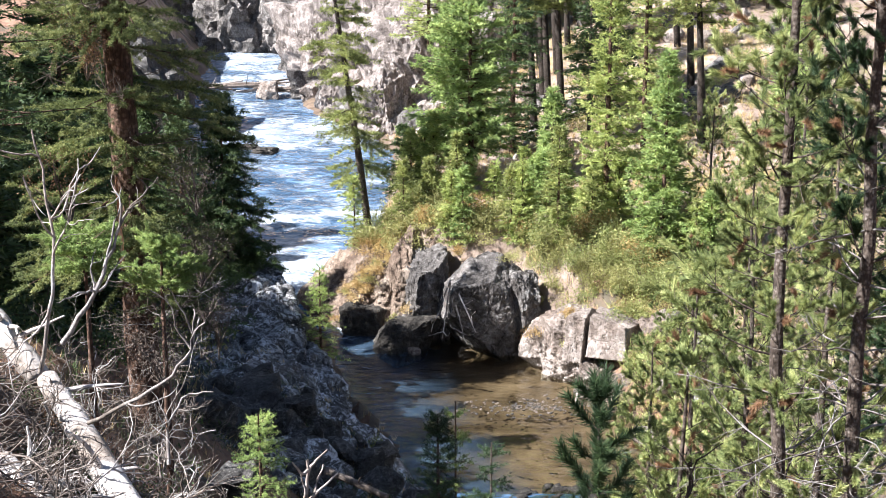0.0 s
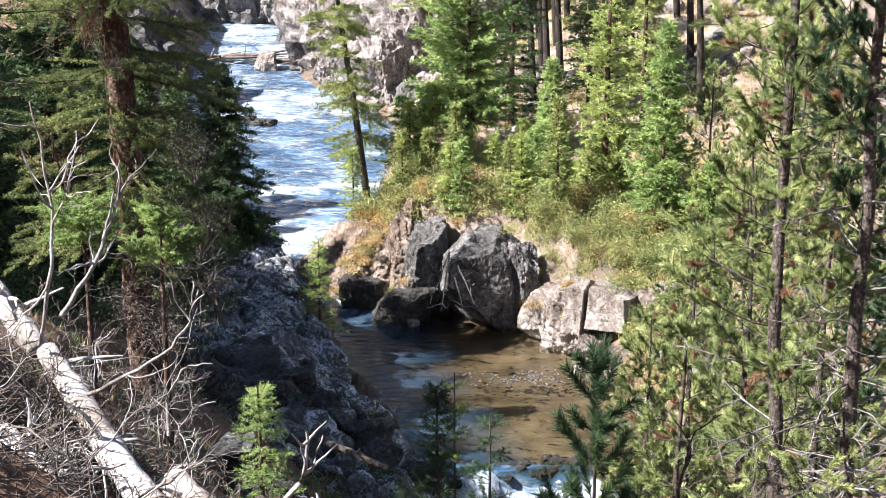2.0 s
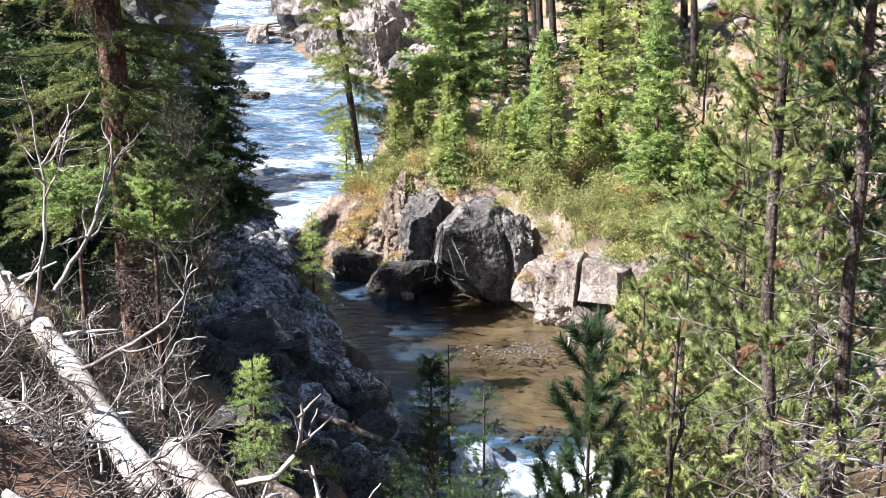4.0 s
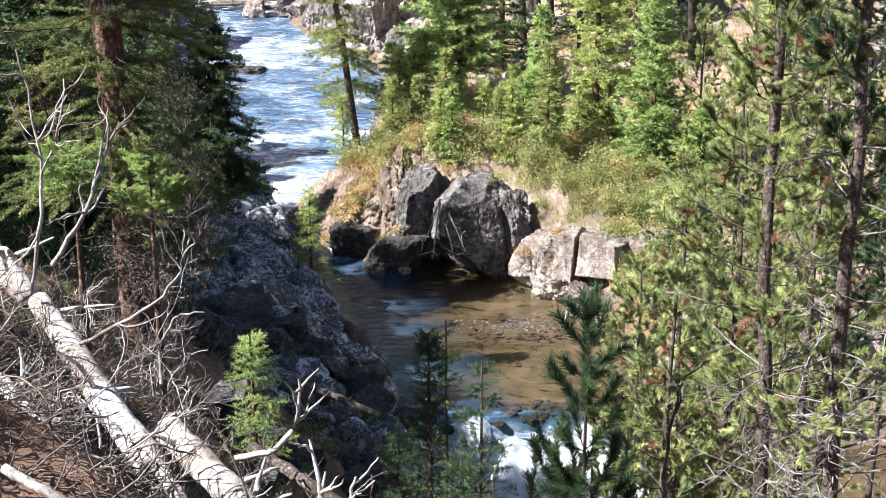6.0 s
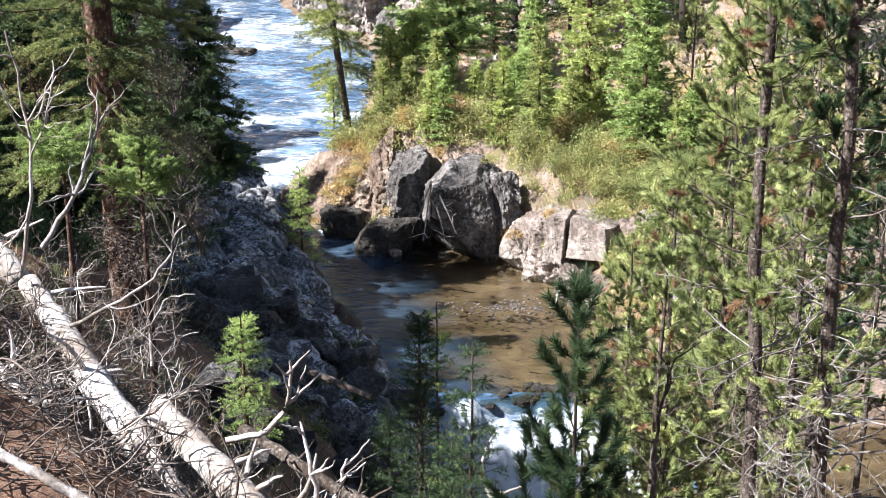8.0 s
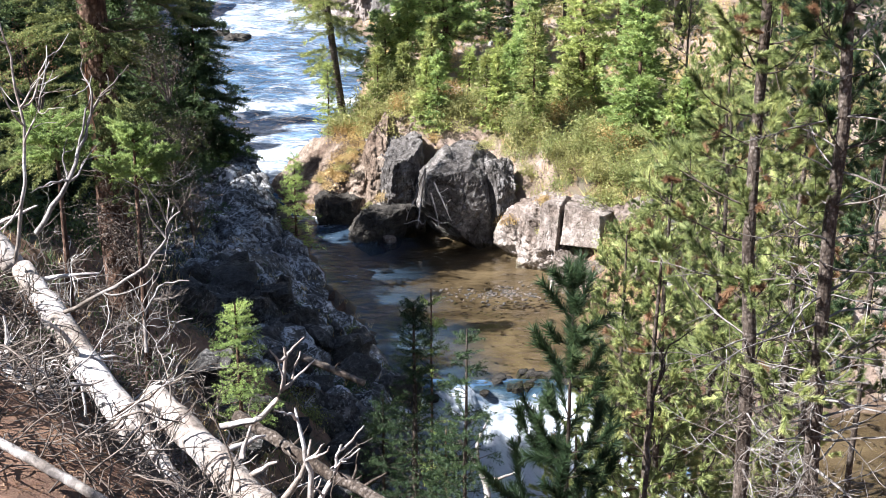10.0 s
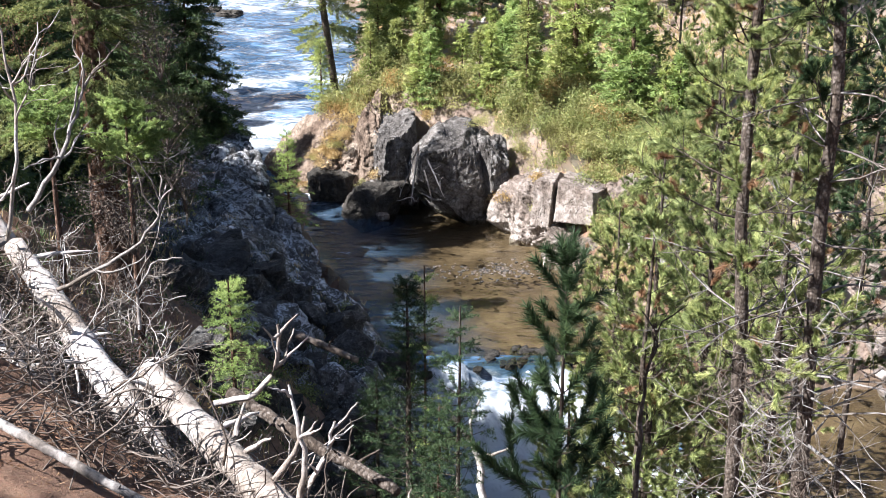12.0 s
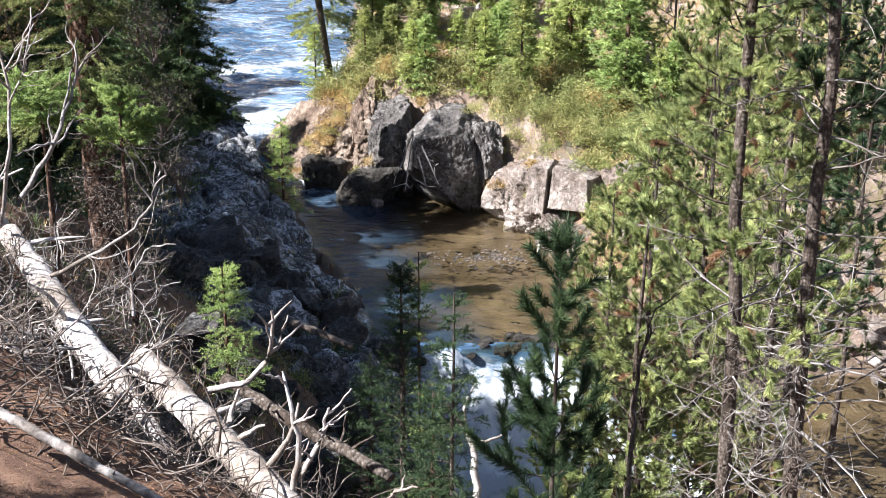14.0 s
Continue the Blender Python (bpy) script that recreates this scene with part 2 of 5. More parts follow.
# ---------------------------------------------------------------- mesh helpers
def raw(name, verts, faces, mat, smooth=False):
    """A mesh from numpy arrays; faces all have the same number of corners."""
    verts, faces = np.asarray(verts, np.float32), np.asarray(faces, np.int32)
    me = bpy.data.meshes.new(name)
    n, k = faces.shape
    me.vertices.add(len(verts))
    me.vertices.foreach_set("co", verts.ravel())
    me.loops.add(n * k)
    me.loops.foreach_set("vertex_index", faces.ravel())
    me.polygons.add(n)
    me.polygons.foreach_set("loop_start", np.arange(0, n * k, k, dtype=np.int32))
    me.polygons.foreach_set("loop_total", np.full(n, k, np.int32))
    if smooth:
        me.polygons.foreach_set("use_smooth", np.ones(n, bool))
    me.materials.append(mat)
    me.update(calc_edges=True)
    return me


def part(name, mesh, parent, label=""):
    ob = new(name, mesh)
    ob.parent = parent
    return tagged(ob, label)


def unit(a):
    return a / np.maximum(np.linalg.norm(a, axis=-1, keepdims=True), 1e-9)


def blades(base, way, length, width, rng):
    """Narrow three-cornered blades: needles, sprigs."""
    base, way = np.asarray(base), unit(np.asarray(way))
    n = len(base)
    side = unit(np.cross(way, rng.normal(size=(n, 3)))) * np.reshape(width, (-1, 1)) * 0.5
    tip = base + way * np.reshape(length, (-1, 1))
    v = np.stack([base - side, base + side, tip], 1).reshape(-1, 3)
    return v, np.arange(3 * n).reshape(-1, 3)


def leaves(base, way, length, width, rng):
    """Small four-cornered leaves."""
    base, way = np.asarray(base), unit(np.asarray(way))
    n = len(base)
    L = np.reshape(length, (-1, 1))
    side = unit(np.cross(way, rng.normal(size=(n, 3)))) * np.reshape(width, (-1, 1)) * 0.5
    mid = base + way * L * 0.5
    v = np.stack([base, mid - side, base + way * L, mid + side], 1).reshape(-1, 3)
    return v, np.arange(4 * n).reshape(-1, 4)


def tubes(lines, sides=5):
    """Tapered tubes along lines of (points, radii), joined into one set of vertices and faces."""
    V, F, n0 = [], [], 0
    ang = np.linspace(0, 2 * np.pi, sides, endpoint=False)
    for pts, rad in lines:
        pts, rad = np.asarray(pts, float), np.asarray(rad, float)
        d = unit(np.gradient(pts, axis=0) + 1e-6 * (pts[-1] - pts[0]))
        ref = np.where(np.abs(d[:, 2:3]) > 0.9, np.array([[1.0, 0, 0]]), np.array([[0, 0, 1.0]]))
        a = unit(np.cross(d, ref))
        b = np.cross(d, a)
        ring = pts[:, None] + rad[:, None, None] * (np.cos(ang)[None, :, None] * a[:, None] + np.sin(ang)[None, :, None] * b[:, None])
        V.append(ring.reshape(-1, 3))
        k = len(pts)
        i, j = np.meshgrid(np.arange(k - 1), np.arange(sides), indexing="ij")
        q = np.stack([i * sides + j, i * sides + (j + 1) % sides, (i + 1) * sides + (j + 1) % sides, (i + 1) * sides + j], -1).reshape(-1, 4)
        F.append(q + n0)
        n0 += k * sides
    return np.concatenate(V), np.concatenate(F)


def wander(rng, start, way, length, steps, bend, lift=0.0):
    """A crooked line that starts at a point and goes on in a direction, bending by chance."""
    p, d = np.array(start, float), unit(np.array(way, float))
    pts = [p.copy()]
    for _ in range(steps):
        d = unit(d + rng.normal(size=3) * bend + np.array([0, 0, lift]))
        p = p + d * length / steps
        pts.append(p.copy())
    return np.array(pts)


# ---------------------------------------------------------------- the lie of the land
WY = [18, 23.0, 24.5, 26.4, 40.5, 43.5, 52, 66, 78, 101, 160]
WZ = [-2.5, -2.3, -1.9, 0.0, 0.0, 0.75, 1.5, 2.2, 3.0, 4.6, 6.0]
BY = [26.4, 29, 33, 36.5, 38.5, 41, 44, 52, 66, 72, 78, 100, 108, 125, 400]
BL = [0.0, -0.9, -2.6, -3.4, -3.8, -5.0, -8.0, -10, -14, -15.5, -16, -19, -21, -44, -300]
BR = [4.3, 6.0, 4.6, 3.3, 1.7, -2.7, -3.2, -2.3, -2.6, -4.6, -8.6, -11, -14, -36, -290]


def water_level(y):
    return np.interp(y, WY, WZ)


def fbm(x, y, f, octaves=4, seed=0.0):
    """Fractal noise on arrays."""
    out = np.empty(len(x))
    for i, (a, b) in enumerate(zip(x.tolist(), y.tolist())):
        out[i] = noise.fractal((a * f, b * f, seed), 0.8, 2.0, octaves)
    return out


def near_hill(x, y):
    z = np.interp(y, [-400, -60, -8, 0, 3, 6, 7.5, 9, 11, 13, 17, 21, 25, 28, 33, 40, 60], [60, 24, 11.6, 10.35, 9.5, 8.15, 7.35, 5.9, 4.6, 3.6, 2.4, 1.4, 0.6, 0.5, 0.5, 1.5, 4])
    z = z - 0.42 * np.maximum(x, 0) * np.clip((y - 2) / 9, 0, 1) * np.exp(-np.maximum(x, 0) / 9)
    t = np.clip((x + 1.6) / 1.8, 0, 1)
    z = z - t * t * (3 - 2 * t) * np.interp(y, [9, 13, 17, 21, 25], [0, 0.5, 1.3, 2.3, 2.9])
    side = np.clip(-x - 1.0, 0, 4) * 1.1 + np.clip(-x - 5.0, 0, 14) * 0.3
    return z + side * np.interp(y, [4, 10, 18, 30], [0, 1, 0.9, 0.4])


def far_hill(x, y):
    z = np.interp(y, [26, 30, 36, 39, 46, 52, 65, 75, 95, 130, 200, 500], [-0.6, 0.3, 2.2, 3.1, 3.9, 4.7, 8.0, 11.2, 19, 34, 60, 90])
    z = z + 0.05 * np.clip(x - 4, 0, 40)
    return z


OUT_Y = [18.5, 20, 22, 25, 27.5, 29.5, 32, 34, 36, 38.6]
OUT_X = [0.0, -0.1, -0.15, -0.6, -1.6, -2.4, -3.6, -4.4, -5.2, -7.0]
OUT_Z = [2.3, 2.1, 1.5, 1.1, 1.0, 1.2, 2.25, 3.35, 3.2, 2.6]


def outcrop_z(x, y):
    """The height of the near bank's ridge, left of its crest."""
    d = np.interp(y, OUT_Y, OUT_X) - x
    slope = np.interp(y, [20, 25, 28, 30, 32, 34], [0.55, 0.7, 0.75, 0.7, 0.4, 0.06])
    return np.interp(y, OUT_Y, OUT_Z) + slope * np.clip(d, 0, 2.4) + 0.15 * np.clip(d - 2.4, 0, 2) - 1.3 * np.maximum(d - 4.4, 0)


def on_outcrop(x, y):
    d = np.interp(y, OUT_Y, OUT_X) - x
    return np.clip((d + 1.3) / 0.5, 0, 1) * np.clip((5.0 - d) / 0.8, 0, 1) * np.clip((y - 20.0) / 1.0, 0, 1) * np.clip((38.3 - y) / 1.0, 0, 1)


def ground_height(x, y, fine=True):
    x, y = np.atleast_1d(np.asarray(x, float)), np.atleast_1d(np.asarray(y, float))
    lvl = water_level(y)
    xl, xr = np.interp(y, BY, BL), np.interp(y, BY, BR)
    left, right = xl - x, x - xr                      # metres outside the upper river, each side
    up = y > 26.4
    nb = np.interp(x, [-0.5, 1, 3, 7, 13, 40], [26.0, 24.2, 21.8, 20.3, 19.8, 19])   # banks of the lower river
    fb = np.interp(x, [-0.5, 0.2, 4.3, 7, 11, 16, 40], [26.0, 26.4, 27.0, 27.6, 29.6, 30.4, 31])
    low_in = np.minimum(y - nb, fb - y)
    near, far = near_hill(x, y), far_hill(x, y)
    hl = np.minimum(near + np.maximum(y - 36, 0) * 0.12, lvl + 0.2 + np.maximum(left, 0) * 1.3)
    hr = np.minimum(far, lvl + 0.15 + np.maximum(right, 0) * np.interp(y, [50, 62], [1.7, 0.55]))
    h_up = np.where(left > 0, hl, np.where(right > 0, hr, lvl - np.clip(np.minimum(-left, -right) * 0.3, 0.03, np.interp(y, [40, 44], [0.42, 1.5]))))
    h_low = np.where(low_in > 0, -2.3 - np.clip(low_in * 0.3, 0.02, 0.4), np.where(y < nb, np.minimum(near, -2.2 + (nb - y) * 1.5), np.minimum(far, -2.2 + (y - fb) * 1.3)))
    h = np.where(up & (x < np.interp(y, [26.4, 30], [4.3, 7.0])), h_up, np.where(x > -0.5, h_low, near))
    h = np.where(up & (x >= np.interp(y, [26.4, 30], [4.3, 7.0])), np.where(low_in > 0, h_low, np.minimum(hr, np.maximum(h_low, -2.2))), h)
    wet = (up & (left < 0) & (right < 0)) | ((x > -0.5) & (low_in > 0))
    if fine:
        rough = fbm(x, y, 0.45) * 0.28 + fbm(x, y, 1.7, 3, 5.0) * 0.09
        h = h + rough * np.where(wet, 0.25, 1.0) * np.clip(np.hypot(x, y) / 3, 0.2, 1)
    return h, wet


def ground_z(x, y):
    z = float(ground_height([x], [y], False)[0][0])
    return max(z, float(outcrop_z(x, y)) - 0.1) if on_outcrop(x, y) > 0.9 and x < np.interp(y, OUT_Y, OUT_X) else z


def build_ground():
    def axis(lo, hi, step, reach, first):
        a = list(np.arange(lo, hi + 1e-6, step))
        s, v = step * 1.5, hi
        while v < reach:
            v += s
            s *= 1.22
            a.append(v)
        s, v = step * 1.5, lo
        while v > first:
            v -= s
            s *= 1.22
            a.insert(0, v)
        return np.array(a)

    xs, ys = axis(-22, 24, 0.34, 2500, -2500), axis(-3, 62, 0.34, 2500, -1500)
    X, Y = np.meshgrid(xs, ys)
    Z, wet = ground_height(X.ravel(), Y.ravel())
    hidden = on_outcrop(X.ravel(), Y.ravel())
    low = np.where(np.interp(Y.ravel(), OUT_Y, OUT_X) - X.ravel() < 0.2, np.minimum(Z, water_level(Y.ravel()) - 0.5), outcrop_z(X.ravel(), Y.ravel()) - 0.8)
    Z = np.where(hidden > 0, np.minimum(Z, Z * (1 - hidden) + hidden * low), Z)
    nx, ny = len(xs), len(ys)
    i, j = np.meshgrid(np.arange(nx - 1), np.arange(ny - 1))
    a = (j * nx + i).ravel()
    F = np.stack([a, a + 1, a + nx + 1, a + nx], 1)
    me = raw("ground", np.stack([X.ravel(), Y.ravel(), Z], 1), F, SOIL, True)
    me.materials.append(SLOPE)
    me.materials.append(BED)
    cx, cy = X.ravel()[a], Y.ravel()[a]
    farside = ((cy > 26.4) & (cx > np.interp(cy, BY, BL) - 0.2)) | (cy > 60)
    farside &= ~((cy < 37) & (cx > 4.3) & (cx < 7))
    idx = np.where(wet[a] | wet[a + nx + 1], 2, np.where(farside, 1, 0)).astype(np.int32)
    me.polygons.foreach_set("material_index", idx)
    return tagged(new("ground", me), "canyon floor of brown soil, pink scree and gravel riverbed", "ground", kind="structure")


ground = build_ground()


def build_water(name, xs, ys, level, froth, mat, wave, label, inside):
    X, Y = np.meshgrid(xs, ys)
    x, y = X.ravel(), Y.ravel()
    Z = level(x, y) + wave(x, y)
    nx = len(xs)
    i, j = np.meshgrid(np.arange(nx - 1), np.arange(len(ys) - 1))
    a = (j * nx + i).ravel()
    F = np.stack([a, a + 1, a + nx + 1, a + nx], 1)
    F = F[inside(x[a], y[a])]
    used, inv = np.unique(F, return_inverse=True)
    me = raw(name, np.stack([x, y, Z], 1)[used], inv.reshape(F.shape), mat, True)
    at = me.attributes.new("froth", "FLOAT", "POINT")
    at.data.foreach_set("value", froth(x, y)[used].astype(np.float32))
    # mask of the painted sky reflection: strongest by the left bank, fading across
    dp = me.attributes.new("undertone", "FLOAT", "POINT")
    away = x - np.interp(y, BY, BL)
    dp.data.foreach_set("value", (0.75 * np.clip((2.9 - away + 0.12 * (y - 30)) / 2.6, 0, 1) * np.clip((6 - x) / 2, 0, 1))[used].astype(np.float32))
    return tagged(new(name, me), label, "river", kind="structure")


FY = [40, 41.2, 43, 45.5, 47, 48, 49.5, 51.5, 53, 55, 62, 66, 68, 74, 78, 80, 86, 92, 110]
FZ = [-0.02, 0.12, 0.27, 0.3, 0.17, 0.23, 0.12, 0.23, 0.11, 0.09, 0.1, 0.12, 0.18, 0.18, 0.11, 0.13, 0.17, 0.19, 0.19]
build_water("river_rapids", np.arange(-30, 1, 0.22), np.concatenate([np.arange(40, 60, 0.18), np.arange(60, 125, 0.4)]),
            lambda x, y: water_level(y), lambda x, y: np.interp(y + 0.8 * np.sin(x * 0.5), FY, FZ) + 0.012 + fbm(x, y, 0.35, 3, 2.0) * 0.12,
            WATER_FAST, lambda x, y: fbm(x * 0.7, y * 1.2, 0.8, 4, 3.0) * 0.14 * np.interp(y, [40, 42, 130], [0.1, 1, 1.3]),
            "blue rushing river with white foaming rapids", lambda x, y: (x > np.interp(y, BY, BL) - 1.5) & (x < np.interp(y, BY, BR) + 1.2))
build_water("river_pool", np.arange(-8, 8, 0.2), np.arange(26.2, 40.2, 0.2), lambda x, y: 0 * x,
            lambda x, y: -0.1 + 0.16 * np.exp(-((x - np.interp(y, BY, BL) - 0.8) / 1.3) ** 2) + 0.2 * np.clip((y - 38.5) / 2, 0, 1),
            WATER_POOL, lambda x, y: fbm(x, y, 0.9, 3, 4.0) * 0.025, "clear shallow brown pool in shade and sun",
            lambda x, y: (x > np.interp(y, BY, BL) - 1.5) & (x < np.interp(y, BY, BR) + 1.0))
NEAR_BANK = ([-0.5, 1, 3, 7, 13, 40], [25.2, 23.4, 21.0, 19.5, 19.0, 18.2])
FAR_BANK = ([-0.5, 0.2, 4.3, 7, 11, 16, 40], [26.7, 26.8, 27.3, 27.9, 29.9, 30.7, 31.3])
build_water("river_cascade", np.arange(-1.5, 6.5, 0.14), np.arange(18.5, 28.5, 0.14),
            lambda x, y: np.minimum(np.interp(y + 0.25 * np.sin(x * 2.1), WY, WZ), np.interp(x, [3.5, 6], [0.03, -2.3])),
            lambda x, y: np.interp(y, [18, 20, 22.5, 24, 26.1, 26.5, 28], [0.32, 0.36, 0.42, 0.42, 0.33, -0.02, -0.2]),
            WATER_FAST, lambda x, y: fbm(x, y, 1.6, 5, 6.0) * 0.42 * np.interp(y, [20, 23, 26, 26.5], [0.6, 1, 0.8, 0.1]), "white cascade pouring over boulders below the pool",
            lambda x, y: (y > np.interp(x, *NEAR_BANK)) & (y < np.minimum(np.interp(x, *FAR_BANK), 26.7)))
build_water("river_run", np.arange(6.3, 34, 0.3), np.arange(18, 31.6, 0.3), lambda x, y: -2.32 + 0 * x, lambda x, y: -0.1 + 0 * x, WATER_POOL,
            lambda x, y: fbm(x, y, 1.1, 3, 6.0) * 0.06, "clear brown river running on below the cascade",
            lambda x, y: (y > np.interp(x, *NEAR_BANK)) & (y < np.interp(x, *FAR_BANK)))


# ---------------------------------------------------------------- rocks
def rock_mesh(seed, size, mat, detail=5, facets=11, rough=0.12, turn=0.0, lean=0.0, planes=()):
    """A broken block: planes cut from a ball, roughened at three scales."""
    rng = np.random.default_rng(seed)
    bm = bmesh.new()
    bmesh.ops.create_icosphere(bm, subdivisions=detail, radius=1)
    n = unit(rng.normal(size=(facets, 3)))
    n = np.concatenate([n, [[0, 0, 1], [0, 0, -1], [1, 0, 0], [-1, 0, 0], [0, 1, 0], [0, -1, 0]]])
    n = unit(n + rng.normal(size=n.shape) * 0.12)
    d = rng.uniform(0.78, 1.0, len(n))
    if planes:
        n = np.concatenate([n[:facets] * 1.0, unit(np.array([q[:3] for q in planes]))])
        d = np.concatenate([rng.uniform(0.95, 1.15, facets), [q[3] for q in planes]])
    co = np.array([v.co for v in bm.verts])
    dots = co @ n.T
    with np.errstate(divide="ignore"):
        r = np.where(dots > 0.05, d / np.maximum(dots, 0.05), 9).min(1)
    co = co * r[:, None] * np.array(size)
    s = max(size)
    off = rng.uniform(-50, 50, 3)
    for v, c in zip(bm.verts, co):
        q = Vector(c) + Vector(off)
        k = noise.fractal(q * (1.6 / s), 0.9, 2.1, 5) * rough * s + noise.ridged_multi_fractal(q * (4.5 / s), 0.9, 2.0, 4, 0.9, 2.0) * rough * 0.3 * s
        near = noise.voronoi((q + noise.noise_vector(q * (3.0 / s)) * 0.12 * s) * (2.3 / s))[0]
        k -= max(0.0, 1 - (near[1] - near[0]) / 0.07) * 0.035 * s
        k += noise.fractal(q * (11 / s), 0.75, 2.1, 4) * rough * 0.2 * s
        v.co = Vector(c) + Vector(c).normalized() * (k - 0.05 * s)
    bmesh.ops.rotate(bm, verts=bm.verts, matrix=Euler((radians(lean), 0, radians(turn))).to_matrix())
    me = bpy.data.meshes.new("rock")
    for f in bm.faces:
        f.smooth = False
    bm.to_mesh(me)
    bm.free()
    me.materials.append(mat)
    return me


def rock(name, x, y, z, size, mat, seed, label, detail=4, turn=0.0, lean=0.0, rough=0.12, facets=11, group="", planes=()):
    ob = new(name, rock_mesh(seed, size, mat, detail, facets, rough, turn, lean, planes))
    ob.location = (x, y, z)
    return tagged(ob, label, "rock", group)


# canyon walls
CLIFF = "tall pinkish grey rock cliff above the rapids"
rock("cliff", 0.54, 73.00, 5.0, (5.2, 6.0, 8.5), ROCK_CLIFF, 3, CLIFF, 6, 20, rough=0.2, facets=24)
rock("cliff", -2.54, 80.00, 6.0, (3.8, 5, 10), ROCK_CLIFF, 8, CLIFF, 6, 60, rough=0.22, facets=20)
rock("cliff", -3.02, 70.00, 3.2, (1.6, 1.6, 3.4), ROCK_CLIFF, 9, CLIFF, 6, 60, rough=0.22, facets=14)
rock("cliff", -14.97, 117.00, 7.0, (9, 5, 6.5), ROCK_GREY, 5, "grey rock wall beyond the river bend", 5, 10, rough=0.2, facets=24)
rock("cliff", -24.41, 112.00, 8.0, (6, 5, 8.0), ROCK_GREY, 15, "grey rock wall beyond the river bend", 5, 40, rough=0.2, facets=24)
rock("cliff", -18.83, 72.00, 3.0, (4.2, 6, 5.5), ROCK_DARK, 6, "shaded dark rock wall beside the rapids", 5, 0, rough=0.2, facets=18)
rock("cliff", -7.68, 92.00, 4.5, (3.2, 4.5, 5.0), ROCK_CLIFF, 10, CLIFF, 6, 30, rough=0.2, facets=20)
rock("cliff", -9.81, 104.00, 6.0, (4.5, 4.5, 6.5), ROCK_GREY, 11, "grey rock wall beyond the river bend", 5, 30, rough=0.2, facets=20)
rock("cliff", -17.06, 107.00, 5.6, (4.6, 3, 5.0), ROCK_GREY, 13, "grey rock wall beyond the river bend", 5, 20, rough=0.28, facets=16)
rock("cliff", -12.60, 106.00, 5.2, (3.4, 3, 4.2), ROCK_GREY, 14, "grey rock wall beyond the river bend", 5, 60, rough=0.28, facets=16)
rock("cliff", -19.65, 120.00, 7.0, (5, 4.5, 5.5), ROCK_GREY, 12, "grey rock wall beyond the river bend", 5, 70, rough=0.2, facets=20)
# near bank outcrop
OUTCROP = "dark lichen-covered outcrop at the water's edge"


def build_outcrop():
    """The long broken ridge that drops into the channel: a crest, a steep face to the water and a rough back."""
    ys = np.arange(19.0, 38.6, 0.062)
    back, face = np.linspace(0, 1, 96) ** 1.1, np.linspace(1, 0, 46)[:-1]
    xe, ze = np.interp(ys, OUT_Y, OUT_X), np.interp(ys, OUT_Y, OUT_Z)
    foot = np.interp(ys, [24, 26.4, 27.5], [-3.0, -1.2, -0.7])
    X = np.concatenate([xe[:, None] + 0.55 * face ** 1.3, xe[:, None] - 5.6 * back], 1)
    Y = np.repeat(ys[:, None], X.shape[1], 1)
    Z = np.concatenate([ze[:, None] + (foot - ze)[:, None] * face, outcrop_z(xe[:, None] - 5.6 * back, Y[:, :96])], 1)
    Z = -2.5 + (Z + 2.5) * (np.clip((ys - 19.0) / 0.9, 0, 1) ** 0.5)[:, None]
    P = np.stack([X, Y, Z], -1)
    N = unit(np.cross(np.gradient(P, axis=0), np.gradient(P, axis=1)))
    N = np.where(N[..., 2:3] < -0.2, -N, N)
    flat, out = P.reshape(-1, 3), np.zeros(P.shape[0] * P.shape[1])
    for n, c in enumerate(flat.tolist()):
        q = Vector(c)
        w = q + noise.noise_vector(q * 0.7) * 0.5
        d, _ = noise.voronoi(w * 0.62)
        e, _ = noise.voronoi(w * 1.9)
        k = noise.fractal(q * 0.5, 0.8, 2.1, 4) * 0.3 + noise.ridged_multi_fractal(q * 1.3, 0.9, 2.0, 4, 0.9, 2.0) * 0.1 - 0.2
        k += 0.34 * (d[1] - d[0]) + 0.13 * (e[1] - e[0]) - max(0.0, 1 - (d[1] - d[0]) / 0.1) * 0.16
        out[n] = k + noise.fractal(q * 5.0, 0.7, 2.1, 4) * 0.06
    V = flat + N.reshape(-1, 3) * out[:, None]
    nx = X.shape[1]
    i, j = np.meshgrid(np.arange(nx - 1), np.arange(len(ys) - 1))
    a = (j * nx + i).ravel()
    me = raw("rock_outcrop", V, np.stack([a, a + 1, a + nx + 1, a + nx], 1)[:, ::-1], ROCK_LICHEN)
    return tagged(new("rock_outcrop", me), "massive dark outcrop with pale blue-grey lichen at the water's edge", "rock")


build_outcrop()
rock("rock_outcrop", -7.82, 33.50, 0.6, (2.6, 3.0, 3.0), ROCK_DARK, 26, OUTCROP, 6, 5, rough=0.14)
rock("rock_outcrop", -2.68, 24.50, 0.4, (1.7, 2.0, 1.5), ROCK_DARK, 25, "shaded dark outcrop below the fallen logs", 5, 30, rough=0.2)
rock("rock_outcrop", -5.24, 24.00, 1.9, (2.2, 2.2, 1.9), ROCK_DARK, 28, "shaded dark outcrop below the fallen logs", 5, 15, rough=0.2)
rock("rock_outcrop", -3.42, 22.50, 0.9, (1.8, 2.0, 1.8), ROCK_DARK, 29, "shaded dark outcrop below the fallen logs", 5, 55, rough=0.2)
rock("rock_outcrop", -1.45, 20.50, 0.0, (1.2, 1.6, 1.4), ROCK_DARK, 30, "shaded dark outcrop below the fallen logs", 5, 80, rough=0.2)
